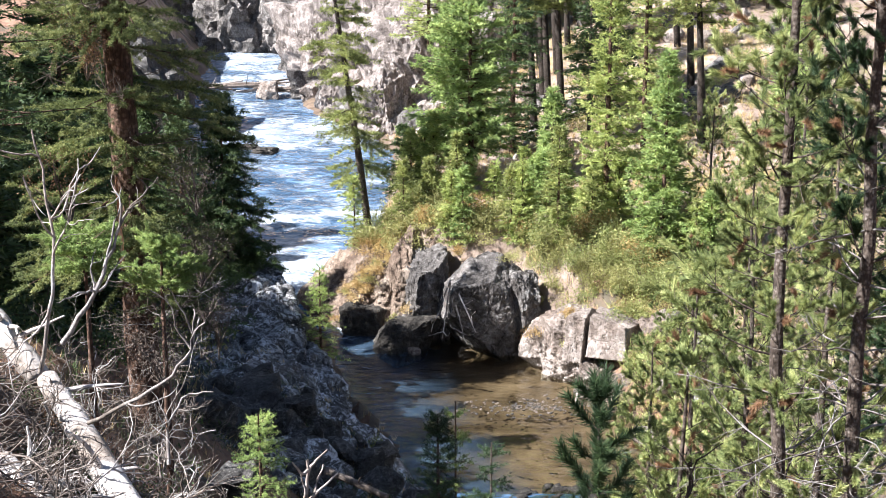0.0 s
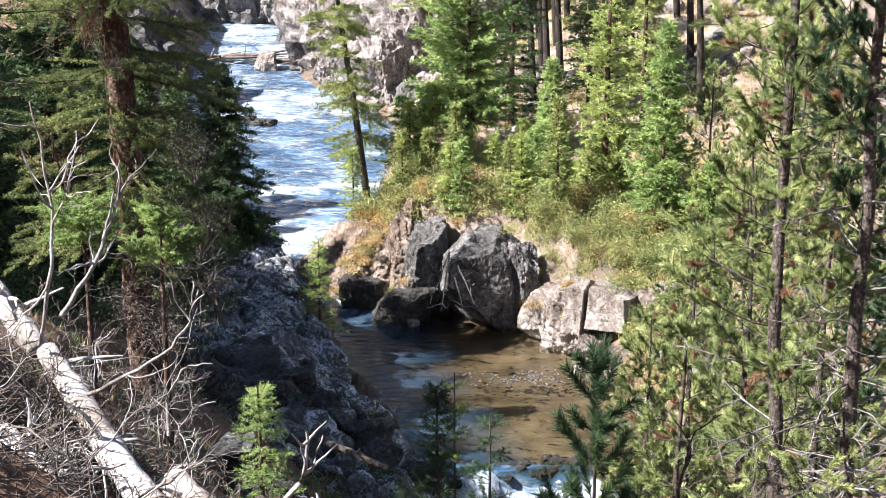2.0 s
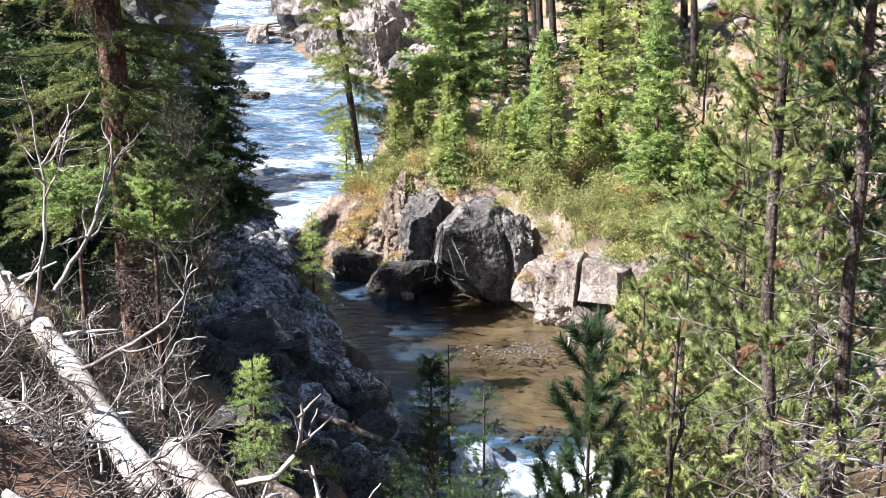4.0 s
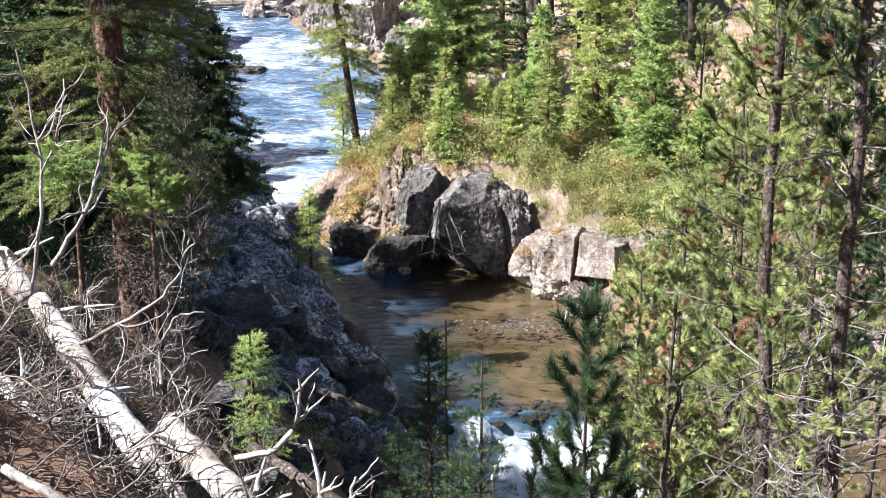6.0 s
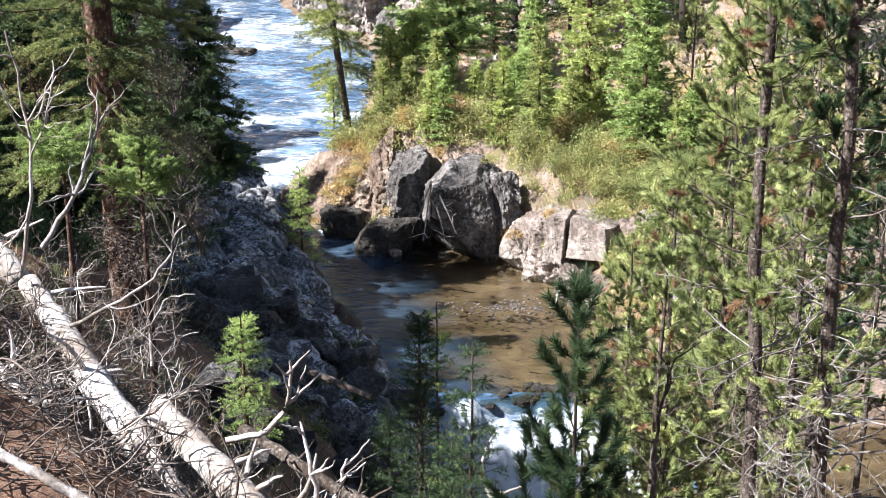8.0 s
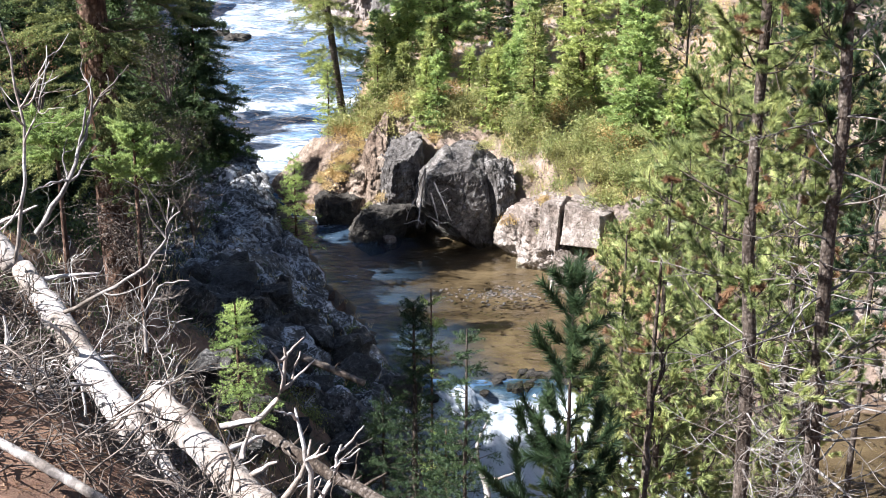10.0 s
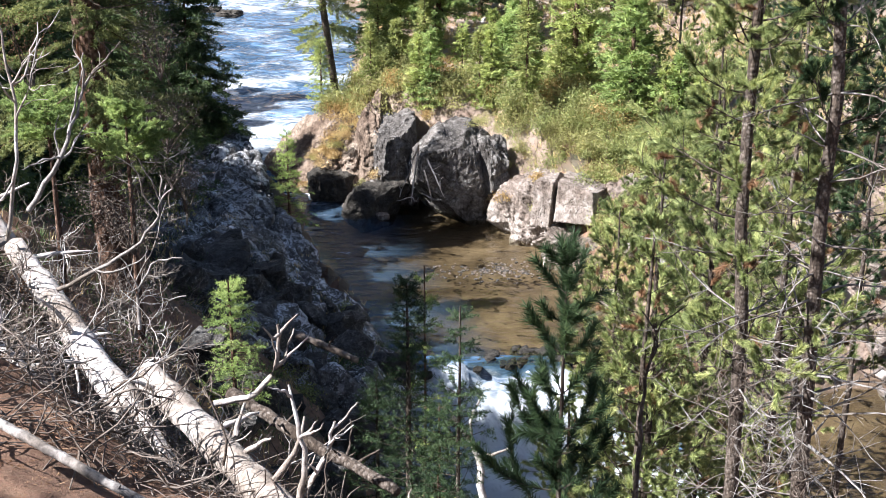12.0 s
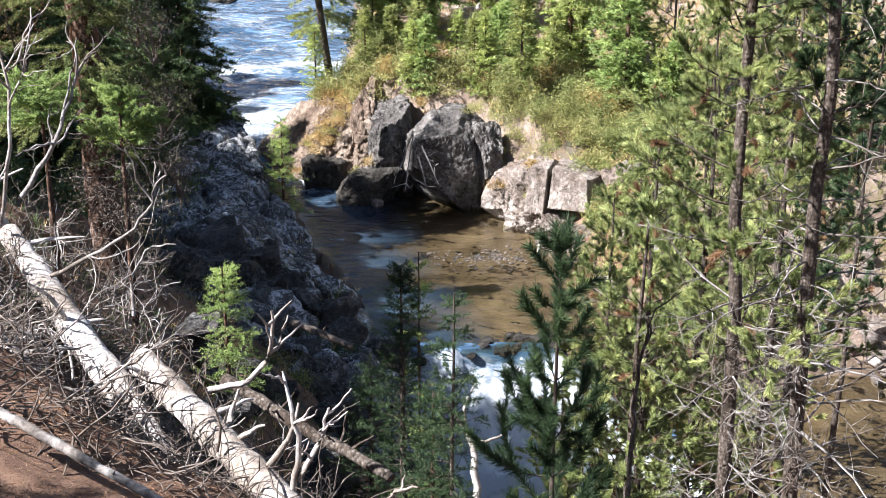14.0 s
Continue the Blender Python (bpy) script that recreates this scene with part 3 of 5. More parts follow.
# far bank boulders
rock("boulder", 1.25, 37.75, 1.0, (1.55, 1.35, 2.15), ROCK_GREY, 31, "huge dark grey overhanging boulder with a pale sunlit top", 6, 0, 0, rough=0.05, facets=3, planes=((-0.1, -0.2, 0.97, 0.84), (0.06, -0.97, -0.2, 0.62), (0.93, -0.3, 0.15, 0.76), (-0.97, -0.2, 0.05, 0.8), (-0.52, -0.3, -0.8, 0.4), (-0.5, -0.1, 0.86, 0.88), (0.5, -0.3, 0.8, 0.9), (0, 1, 0, 0.9), (0, 0, -1, 0.95)))
rock("boulder", -0.62, 39.20, 0.95, (0.9, 1.3, 2.0), ROCK_GREY, 32, "cracked dark grey boulder beside the pool", 6, 0, rough=0.11, facets=6, planes=((-0.1, -0.1, 0.97, 0.85), (0.35, -0.92, -0.2, 0.7), (0.97, 0, 0, 0.85), (-0.85, -0.5, 0.2, 0.78), (0.1, -0.7, -0.7, 0.6), (0, 1, 0, 0.9)))
rock("boulder", -2.29, 41.00, 0.7, (1.5, 1.5, 1.9), ROCK_BANK, 33, "orange-stained bank rock with dry grass", 6, 0, rough=0.13, facets=6, planes=((-0.55, -0.5, 0.67, 0.62), (0.1, -0.2, 0.97, 0.85), (-0.4, -0.9, 0.1, 0.85), (0, 1, 0, 0.9)))
rock("boulder", -1.35, 39.9, 1.3, (0.55, 0.8, 1.75), ROCK_BANK, 54, "narrow pale rock face lit by the sun", 6, 0, rough=0.1, facets=5, planes=((-0.9, -0.4, 0.1, 0.8), (0, -0.2, 0.97, 0.9)))
rock("boulder", 2.50, 37.7, 1.45, (0.55, 0.8, 1.25), ROCK_GREY, 34, "narrow grey boulder wedged between larger ones", 5, 30, rough=0.12)
rock("boulder", 3.38, 35.85, 0.7, (0.82, 0.85, 1.15), ROCK_PALE, 35, "pale pinkish rock ledge lit by the sun", 6, 0, rough=0.1, facets=4, planes=((-0.8, -0.55, -0.2, 0.75), (-0.1, -0.2, 0.97, 0.8), (0.2, -0.9, -0.35, 0.6), (-0.4, -0.4, -0.8, 0.6), (0, 1, 0, 0.9)))
rock("boulder", 4.1, 34.9, 0.6, (0.88, 0.85, 1.35), ROCK_PALE, 36, "pale pinkish rock ledge with a hollow face", 6, 0, rough=0.15, facets=4, planes=((-0.35, -0.9, -0.2, 0.6), (-0.05, -0.2, 0.97, 0.86), (0.9, -0.35, 0.2, 0.85), (-0.3, -0.5, -0.8, 0.6), (0, 1, 0, 0.9)))
rock("boulder", 4.85, 33.95, 1.55, (0.74, 0.8, 0.66), ROCK_PALE, 55, "smooth pale grey slab beside an upright crack", 6, -22, -12, rough=0.035, facets=2, planes=((0.05, -0.98, 0.15, 0.8), (0.25, -0.2, 0.95, 0.82), (0.97, -0.15, 0.05, 0.84), (-0.99, -0.05, 0, 0.84), (0, 1, 0, 0.9), (0, 0, -1, 0.85), (0.2, -0.7, 0.7, 1.02)))
rock("boulder", 3.9, 34.15, 1.55, (0.34, 0.6, 0.8), ROCK_PALE, 56, "narrow pale block beside a cracked slab", 5, -25, -8, rough=0.05, facets=3, planes=((0.05, -0.98, 0.1, 0.85), (0, -0.1, 0.98, 0.85), (0.98, 0, 0, 0.85), (-0.98, 0, 0, 0.85), (0, 0, -1, 0.9)))
rock("boulder", 4.55, 33.7, 0.2, (0.75, 0.7, 0.8), ROCK_PALE, 37, "crumbling pale pinkish rock below a slab", 6, 60, rough=0.24)
rock("boulder", 5.3, 33.10, 0.15, (0.7, 0.65, 0.8), ROCK_PALE, 57, "crumbling pale pinkish rock below a slab", 5, 20, rough=0.24)
rock("boulder", 5.95, 34.60, 0.5, (1.1, 1.0, 1.5), ROCK_PALE, 44, "pale pinkish rock ledge lit by the sun", 5, 20, rough=0.16)
rock("boulder", 6.93, 36.00, 1.0, (1.2, 1.0, 1.1), ROCK_PALE, 45, "pale pinkish rock ledge lit by the sun", 5, 50, rough=0.16)
rock("boulder", -2.55, 39.80, 0.25, (1.0, 0.7, 0.75), ROCK_WET, 38, "low wet black rock at the river's edge", 5, 0)
rock("boulder", -1.37, 37.90, 0.25, (0.9, 0.7, 0.75), ROCK_WET, 39, "low mossy dark rock in the river", 5, 30)
rock("boulder", 11.7, 31.9, -2.05, (0.9, 0.6, 0.4), ROCK_PALE, 48, "bleached pale rock slab on the sunny river shore", 5, 130, rough=0.12)
rock("boulder", 12.5, 30.7, -2.1, (0.8, 0.5, 0.32), ROCK_PALE, 49, "bleached pale rock slab on the sunny river shore", 5, 120, rough=0.12)
rock("stone", -0.91, 37.40, 0.05, (0.24, 0.2, 0.16), ROCK_PALE, 40, "small pale stone in the shallows", 3)
rock("boulder", -9.43, 65.50, 2.2, (0.7, 0.5, 0.24), ROCK_WET, 41, "dark wet rock breaking the rapids", 4, rough=0.2)
rock("boulder", -10.63, 66.50, 2.25, (0.75, 0.5, 0.22), ROCK_WET, 42, "dark wet rock breaking the rapids", 4, rough=0.2)
rock("boulder", -11.54, 82.00, 3.6, (0.75, 0.7, 0.85), ROCK_PALE, 43, "square tan rock among stranded driftwood", 4)


# ---------------------------------------------------------------- trees
def trunk_line(rng, x, y, z, h, lean, wob=0.012, steps=14):
    t = np.linspace(0, 1, steps)
    off = np.cumsum(rng.normal(size=(steps, 2)) * wob * h / steps, 0)
    return np.stack([x + lean[0] * t * h + off[:, 0], y + lean[1] * t * h + off[:, 1], z + t * h], 1)


def fir(name, x, y, z, h, r, mat, seed, label, bark=BARK_BROWN, lean=(0, 0), first=0.06, sprig=0.13, density=1.0, droop=-0.15, trunk_r=None, power=0.85, gappy=0.15, spread=1.0, limbs_mat=None, slim=False):
    """A spruce or fir: a tapered trunk, whorls of limbs, side twigs, and small sprigs of needles."""
    rng = np.random.default_rng(seed)
    line = trunk_line(rng, x, y, z, h, lean)
    tr = trunk_r or h * 0.011 + 0.005
    tt = np.linspace(0, 1, len(line))
    root = tagged(new(name), label, "tree")
    root.location = (x, y, z)
    base = np.array([x, y, z])
    v, f = tubes([(line - base, tr * (1 - tt) ** 0.8 + 0.008)], 10)
    part("trunk", raw("trunk", v, f, bark, True), root)
    limbs, B, D = [], [], []
    gap = max(0.17, h * 0.033)
    zz = first
    while zz < 0.985:
        n = rng.integers(5, 8)
        a0 = rng.uniform(0, 6.28)
        for k in range(n):
            if rng.random() < gappy:
                continue
            t = min(0.99, max(first, zz + rng.uniform(-0.6, 0.6) * gap / h))
            p0 = np.array([np.interp(t, tt, line[:, i]) for i in range(3)]) - base
            L = r * ((1 - t) / (1 - first)) ** power * rng.uniform(0.5, 1.15) + 0.05
            a = a0 + k * 6.283 / n + rng.uniform(-0.35, 0.35)
            up = droop + 0.75 * t ** 2 + rng.uniform(-0.12, 0.12)
            d = unit(np.array([math.cos(a), math.sin(a), up]))
            s = np.linspace(0, 1, 3)
            pts = p0 + d * L * s[:, None] + np.array([0, 0, 1]) * (L * 0.16 * (s ** 2 - 0.5 * s))[:, None] * (1 if droop > -0.3 else -0.6)
            limbs.append((pts, np.linspace(0.012 * L + 0.004, 0.003, 3)))
            m = max(4, int(L * (6.5 if slim else 6.0) * density))
            u = np.sort(rng.uniform(0.03, 1.0, m))
            q = np.stack([np.interp(u, s, pts[:, i]) for i in range(3)], 1)
            perp = unit(np.cross(d, [0, 0, 1]))
            sg = np.where(np.arange(m) % 2, 1, -1)[:, None]
            tw = unit(d * 0.75 + perp * sg * rng.uniform(0.4, 1.1, (m, 1)) + rng.normal(size=(m, 3)) * np.array([0.28, 0.28, 0.22]))
            tl = (L * 0.42 * (1.1 - u) + 0.14) * rng.uniform(0.6, 1.15, m) * spread
            k2 = np.maximum(2, (tl / sprig * (19.0 if slim else 8.0) * density).astype(int))
            rep = np.repeat(np.arange(m), k2)
            w = rng.random(len(rep))
            B.append(q[rep] + tw[rep] * (w * tl[rep])[:, None] + rng.normal(size=(len(rep), 3)) * 0.2 * sprig)
            D.append(tw[rep] * 0.9 + rng.normal(size=(len(rep), 3)) * 0.45 + np.array([0, 0, -0.06]))
            B.append(q)
            D.append(d + rng.normal(size=(m, 3)) * 0.4)
        zz += gap / h * rng.uniform(0.8, 1.2) * (1.15 - 0.5 * zz)
    v, f = tubes(limbs, 3)
    tagged(part("branchwork", raw("branchwork", v, f, limbs_mat or bark, True), root), kind="stuff")
    B, D = np.concatenate(B), np.concatenate(D)
    if slim:
        D = unit(D) * 0.75 + unit(rng.normal(size=D.shape)) * 0.7
    v, f = blades(B, D, sprig * rng.uniform(0.7, 1.3, len(B)) * (0.6 if slim else 1.0), sprig * (rng.uniform(0.13, 0.2, len(B)) if slim else rng.uniform(0.2, 0.34, len(B))), rng)
    part("crown", raw("crown", v, f, mat), root)
    return root


def pine(name, x, y, z, h, r, mat, seed, label, bark=BARK_GREY, lean=(0, 0), first=0.1, trunk_r=0.08, needle=0.072, width=0.0064, tufts=0.75, whorl=0.32, per=285, rust=0.05, top_taper=0.6, lift=0.1, shoot=0.17, live=0.0, stem_w=0.009, wob=0.02, furry=False):
    """A lodgepole pine: open whorls of upswept limbs that end in brushes of long needles; the lowest limbs are bare and dead."""
    rng = np.random.default_rng(seed)
    line = trunk_line(rng, x, y, z, h, lean, wob)
    base = np.array([x, y, z])
    tt = np.linspace(0, 1, len(line))
    root = tagged(new(name), label, "tree")
    root.location = (x, y, z)
    v, f = tubes([(line - base, trunk_r * (1 - 0.93 * tt) ** 0.7)], 12)
    part("trunk", raw("trunk", v, f, bark, True), root)

    def brush(p, d, length):
        n = max(8, int(per * length / 0.2))
        w = rng.random(n) ** 0.8
        rad = unit(np.cross(rng.normal(size=(n, 3)), d))
        return p + d * (w * length)[:, None], unit(d * 0.75 + rad * rng.uniform(0.4, 0.95, (n, 1)))

    def needles(tufts_made, parent, m, name="needles", label=""):
        B, D = (np.concatenate(q) for q in zip(*tufts_made))
        v, f = blades(B, D, needle * rng.uniform(0.75, 1.2, len(B)), width, rng)
        part(name, raw(name, v, f, m), parent, label)

    zz = first * h
    while zz < h * 0.985:
        t = zz / h
        n = rng.integers(3, 6)
        a0 = rng.uniform(0, 6.28)
        for k in range(n):
            p0 = np.array([np.interp(t, tt, line[:, i]) for i in range(3)]) - base
            L = (r * (1 - t) ** top_taper) * rng.uniform(0.45, 1.1) + 0.06
            a = a0 + k * 6.283 / n + rng.uniform(-0.4, 0.4)
            d = np.array([math.cos(a), math.sin(a), rng.uniform(-0.2, 0.25) + 0.5 * t])
            bare = t < live or (t < live + 0.15 and rng.random() < 0.5)
            pts = wander(rng, p0, d, L, 6, 0.14 if bare else 0.10, -0.05 if bare else lift)
            wood = [(pts, np.linspace(stem_w * L + 0.4 * stem_w, 0.25 * stem_w, 7))]
            ends = [(pts[-1], unit(pts[-1] - pts[-2]))]
            for _ in range(int(L * (6 if bare else 8.5) * tufts)):
                u = rng.uniform(0.25, 1.0) * 6
                i = min(5, int(u))
                q = pts[i] + (pts[i + 1] - pts[i]) * (u - i)
                dd = unit(unit(pts[i + 1] - pts[i]) * 0.8 + rng.normal(size=3) * 0.6 + np.array([0, 0, 0.2]))
                ll = rng.uniform(0.08, 0.36) * min(1, L * 1.4)
                wood.append((np.array([q, q + dd * ll * 0.5 + rng.normal(size=3) * 0.02 * ll, q + dd * ll]), np.array([0.5, 0.4, 0.2]) * stem_w))
                ends.append((q + dd * ll, unit(dd + rng.normal(size=3) * 0.15)))
            v, f = tubes(wood, 3)
            limb = part("branch", raw("branch", v, f, WEATHERED if bare else bark, True), root, "bare dead branch" if bare else "")
            if bare:
                continue
            green, brown = [], []
            for e, dd in ends:
                (brown if rng.random() < rust else green).append(brush(e - dd * shoot * 0.6, dd, shoot * rng.uniform(0.7, 1.2)))
            if furry:
                green += [brush(pts[i], unit(pts[i + 1] - pts[i]), float(np.linalg.norm(pts[i + 1] - pts[i]))) for i in range(1, 6)]
            if green:
                needles(green, limb, mat)
            if brown:
                needles(brown, limb, RUST, "dead_needles", "rusty dead needles")
        zz += whorl * rng.uniform(0.7, 1.25)
    needles([brush(line[-1] - base - np.array([0, 0, shoot * 1.5]), np.array([0, 0, 1.0]), shoot * 1.7)], root, mat, "leader")
    return root


def fir_to(name, x, y, top, *rest, **kw):
    """A fir whose tip is at the height top, on the ground at x, y."""
    z = ground_z(x, y) - 0.15
    return fir(name, x, y, z, top - z, *rest, **kw)


def shrub(x, y, z, w, h, mat, seed, label, n=2600, leaf=0.075, name="shrub"):
    """A bush: many stems from one foot and loose clumps of small leaves."""
    rng = np.random.default_rng(seed)
    root = tagged(new(name), label, "shrub")
    root.location = (x, y, z)
    stems, tips = [], []
    for _ in range(9):
        a, o = rng.uniform(0, 6.28), rng.uniform(0.1, 1) ** 0.6
        tip = np.array([math.cos(a) * w * o * 0.5, math.sin(a) * w * o * 0.5, h * (1 - 0.45 * o * o) * rng.uniform(0.7, 1.05)])
        pts = wander(rng, (0, 0, -0.1), tip, np.linalg.norm(tip), 5, 0.12)
        stems.append((pts, np.linspace(0.012, 0.003, 6)))
        tips += [pts[-1], pts[-2], pts[-3]]
    v, f = tubes(stems, 3)
    tagged(part("stemwork", raw("stemwork", v, f, TWIG, True), root), kind="stuff")
    tips = np.array(tips)
    n = int(n * 1.25)
    leaf *= 0.74
    c = tips[rng.integers(0, len(tips), n)]
    B = c + rng.normal(size=(n, 3)) * np.array([w * 0.11, w * 0.11, h * 0.1])
    B[:, 2] = np.maximum(B[:, 2], 0.02)
    v, f = leaves(B, rng.normal(size=(n, 3)) + np.array([0, 0, 0.3]), leaf * rng.uniform(0.6, 1.3, n), leaf * 0.55, rng)
    part("foliage", raw("foliage", v, f, mat), root)
    return root


# far bank trees
FIR_LABEL = "bright green sunlit fir on the far bank"
fir("fir_tree", -2.60, 44.00, ground_z(-2.60, 44.00), 12.5, 1.7, FIR_OLIVE, 101, "slender leaning fir with thin yellow-green foliage", lean=(-0.13, 0), droop=-0.4, spread=1.25, first=0.22, gappy=0.38, trunk_r=0.15, power=0.45, density=1.15, slim=True, sprig=0.15, bark=BARK_GREY)
fir("fir_tree", -3.10, 42.60, 1.8, 2.9, 0.55, FIR_YELLOW, 102, "small yellow-green fir beside a leaning trunk", sprig=0.09)
fir("fir_tree", 1.02, 46.00, ground_z(1.02, 46.00), 9.5, 2.4, FIR_GREEN, 103, FIR_LABEL, power=0.6, first=0.13, density=1.3, droop=-0.05)
fir("fir_tree", 0.35, 47.00, ground_z(0.35, 47.00), 7.5, 2.0, FIR_GREEN, 104, FIR_LABEL, power=0.65, first=0.13, density=1.2)
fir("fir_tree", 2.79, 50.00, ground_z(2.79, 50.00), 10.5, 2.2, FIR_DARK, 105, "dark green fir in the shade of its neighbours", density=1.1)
fir("fir_tree", 5.43, 41.00, ground_z(5.43, 41.00), 9.5, 1.35, FIR_YELLOW, 106, "slim yellow-green fir with brown lower branches", power=0.5, density=1.3, droop=0.1)
fir("fir_tree", 6.86, 38.00, ground_z(6.86, 38.00), 6.4, 1.45, FIR_GREEN, 107, FIR_LABEL, density=1.4, droop=0.15, power=0.7)
fir("fir_tree", 3.77, 42.50, ground_z(3.77, 42.50), 4.3, 1.1, FIR_GREEN, 108, "young dark green fir on the far bank", density=1.1)
fir("fir_tree", 3.66, 38.80, ground_z(3.66, 38.80), 3.9, 0.8, FIR_OLIVE, 109, "young thin fir with browned needles", density=0.9, gappy=0.3)
fir("fir_tree", -1.47, 45.50, ground_z(-1.47, 45.50), 2.4, 0.9, FIR_DARK, 110, "small dark fir at the top of the bank", density=1.1)
fir("fir_tree", 7.93, 49.00, ground_z(7.93, 49.00), 9.5, 1.5, FIR_YELLOW, 111, FIR_LABEL)
fir("fir_tree", -0.68, 62.00, 8.0, 9, 2.4, FIR_YELLOW, 112, "pale green fir rooted on the cliff", density=0.9)

# the wood on the far slope
rng = np.random.default_rng(50)
for i in range(37):
    by = rng.uniform(47, 95)
    bx = rng.uniform(-0.01, 0.43) * by + 0.6
    hh, rr = rng.uniform(7, 13), rng.uniform(1.5, 2.5)
    if 0.19 < bx / by < 0.25 and by < 80 or (bx < 4 and by < 72):
        continue
    fir("fir_tree", bx, by, ground_z(bx, by) - 0.1, hh, rr, [FIR_GREEN, FIR_YELLOW, FIR_DARK, FIR_OLIVE][i % 4], 500 + i, "tall conifer among others on the far slope", first=rng.uniform(0.08, 0.3), sprig=0.2, density=0.7, gappy=0.15, bark=BARK_GREY)
for i in range(14):
    by = rng.uniform(35, 48)
    bx = -by * rng.uniform(0.23, 0.42)
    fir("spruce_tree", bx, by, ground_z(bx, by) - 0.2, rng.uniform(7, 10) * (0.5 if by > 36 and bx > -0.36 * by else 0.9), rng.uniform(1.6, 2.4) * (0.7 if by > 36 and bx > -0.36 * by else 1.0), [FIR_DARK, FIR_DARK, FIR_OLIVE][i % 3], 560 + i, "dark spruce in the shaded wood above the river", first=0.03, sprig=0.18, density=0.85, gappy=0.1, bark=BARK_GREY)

for px, py, hh, sd in ((4.55, 56.00, 13, 241), (5.49, 60.00, 14, 242), (11.35, 57.00, 13, 243), (11.77, 63.00, 13, 244), (3.41, 62.00, 14, 245), (3.9, 52.5, 12, 246), (4.6, 54.0, 12, 247), (5.3, 55.5, 12, 248), (5.0, 64.0, 13, 249), (6.6, 66.0, 13, 250), (4.3, 69.0, 13, 261), (7.4, 70.0, 14, 262), (10.6, 50.5, 12, 263)):
    fir("pine_tree", px, py, ground_z(px, py) - 0.2, hh, 1.6, FIR_OLIVE, sd, "tall pine with a bare dark trunk on the slope", first=0.42, trunk_r=0.17, sprig=0.2, density=1.0, bark=BARK_DARK, lean=(-0.06, 0))

for i in range(36):
    bx = rng.uniform(-1.5, 9.0)
    by = 42.3 - 0.5 * bx + rng.uniform(-2.2, 3.5)
    fir("young_fir", bx, by, ground_z(bx, by) - 0.1, rng.uniform(1.0, 3.0), rng.uniform(0.4, 0.8), [FIR_YELLOW, FIR_GREEN, FIR_YELLOW, FIR_OLIVE][i % 4], 580 + i, "young fir growing among bushes on the bank", sprig=0.12, density=1.0)

# near trees
fir("spruce_tree", -4.13, 16.50, ground_z(-4.13, 16.50), 15, 1.55, FIR_MID, 201, "old spruce with flaking red-brown bark and dead lower twigs", trunk_r=0.235, first=0.16, gappy=0.3, droop=-0.3, power=0.3, lean=(-0.035, 0), sprig=0.07, density=2.0, spread=1.5, slim=True)
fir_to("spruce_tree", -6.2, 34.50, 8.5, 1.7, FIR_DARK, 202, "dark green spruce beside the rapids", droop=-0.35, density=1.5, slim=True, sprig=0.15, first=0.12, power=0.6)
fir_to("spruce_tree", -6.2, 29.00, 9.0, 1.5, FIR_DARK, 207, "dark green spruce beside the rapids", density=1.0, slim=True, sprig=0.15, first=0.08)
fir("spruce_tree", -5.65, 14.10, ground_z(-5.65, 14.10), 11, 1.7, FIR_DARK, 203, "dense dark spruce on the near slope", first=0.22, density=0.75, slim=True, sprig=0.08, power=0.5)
fir("spruce_sapling", -3.36, 32.70, 1.2, 2.75, 0.85, FIR_FRESH, 204, "backlit bright green spruce sapling on an outcrop", sprig=0.08, gappy=0.3, density=0.75, slim=True)
fir_to("spruce_sapling", -2.28, 14.50, 6.55, 0.55, FIR_GREEN, 205, "bright green spruce sapling among dead wood", sprig=0.055, density=0.85, power=0.7, slim=True)
fir_to("young_spruce", -2.95, 12.60, 9.19, 0.45, FIR_GREEN, 208, "young bright green spruce below a thick trunk", sprig=0.045, density=3.2, power=0.5, slim=True, first=0.84)
fir_to("young_spruce", -3.55, 12.00, 9.45, 0.48, FIR_GREEN, 209, "young green spruce behind fallen logs", sprig=0.045, density=3.2, power=0.5, slim=True, first=0.83)
# the wood beside the lookout: mostly out of view, added to shade the gully
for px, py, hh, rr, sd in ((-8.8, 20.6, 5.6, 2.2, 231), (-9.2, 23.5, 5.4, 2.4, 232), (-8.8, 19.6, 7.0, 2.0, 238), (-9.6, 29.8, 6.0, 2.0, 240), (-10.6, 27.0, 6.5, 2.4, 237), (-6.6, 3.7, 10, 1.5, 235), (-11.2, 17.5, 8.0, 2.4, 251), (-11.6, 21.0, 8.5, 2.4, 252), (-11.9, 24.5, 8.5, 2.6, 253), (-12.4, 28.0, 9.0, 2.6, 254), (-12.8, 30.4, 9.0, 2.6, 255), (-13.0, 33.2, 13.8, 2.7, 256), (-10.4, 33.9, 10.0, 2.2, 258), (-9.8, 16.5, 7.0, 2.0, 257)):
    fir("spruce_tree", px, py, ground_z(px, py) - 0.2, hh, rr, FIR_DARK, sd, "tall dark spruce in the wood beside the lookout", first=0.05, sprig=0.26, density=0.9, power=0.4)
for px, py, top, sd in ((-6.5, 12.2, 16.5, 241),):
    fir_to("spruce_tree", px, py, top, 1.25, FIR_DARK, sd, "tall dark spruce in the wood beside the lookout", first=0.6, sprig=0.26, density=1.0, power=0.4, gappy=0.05)
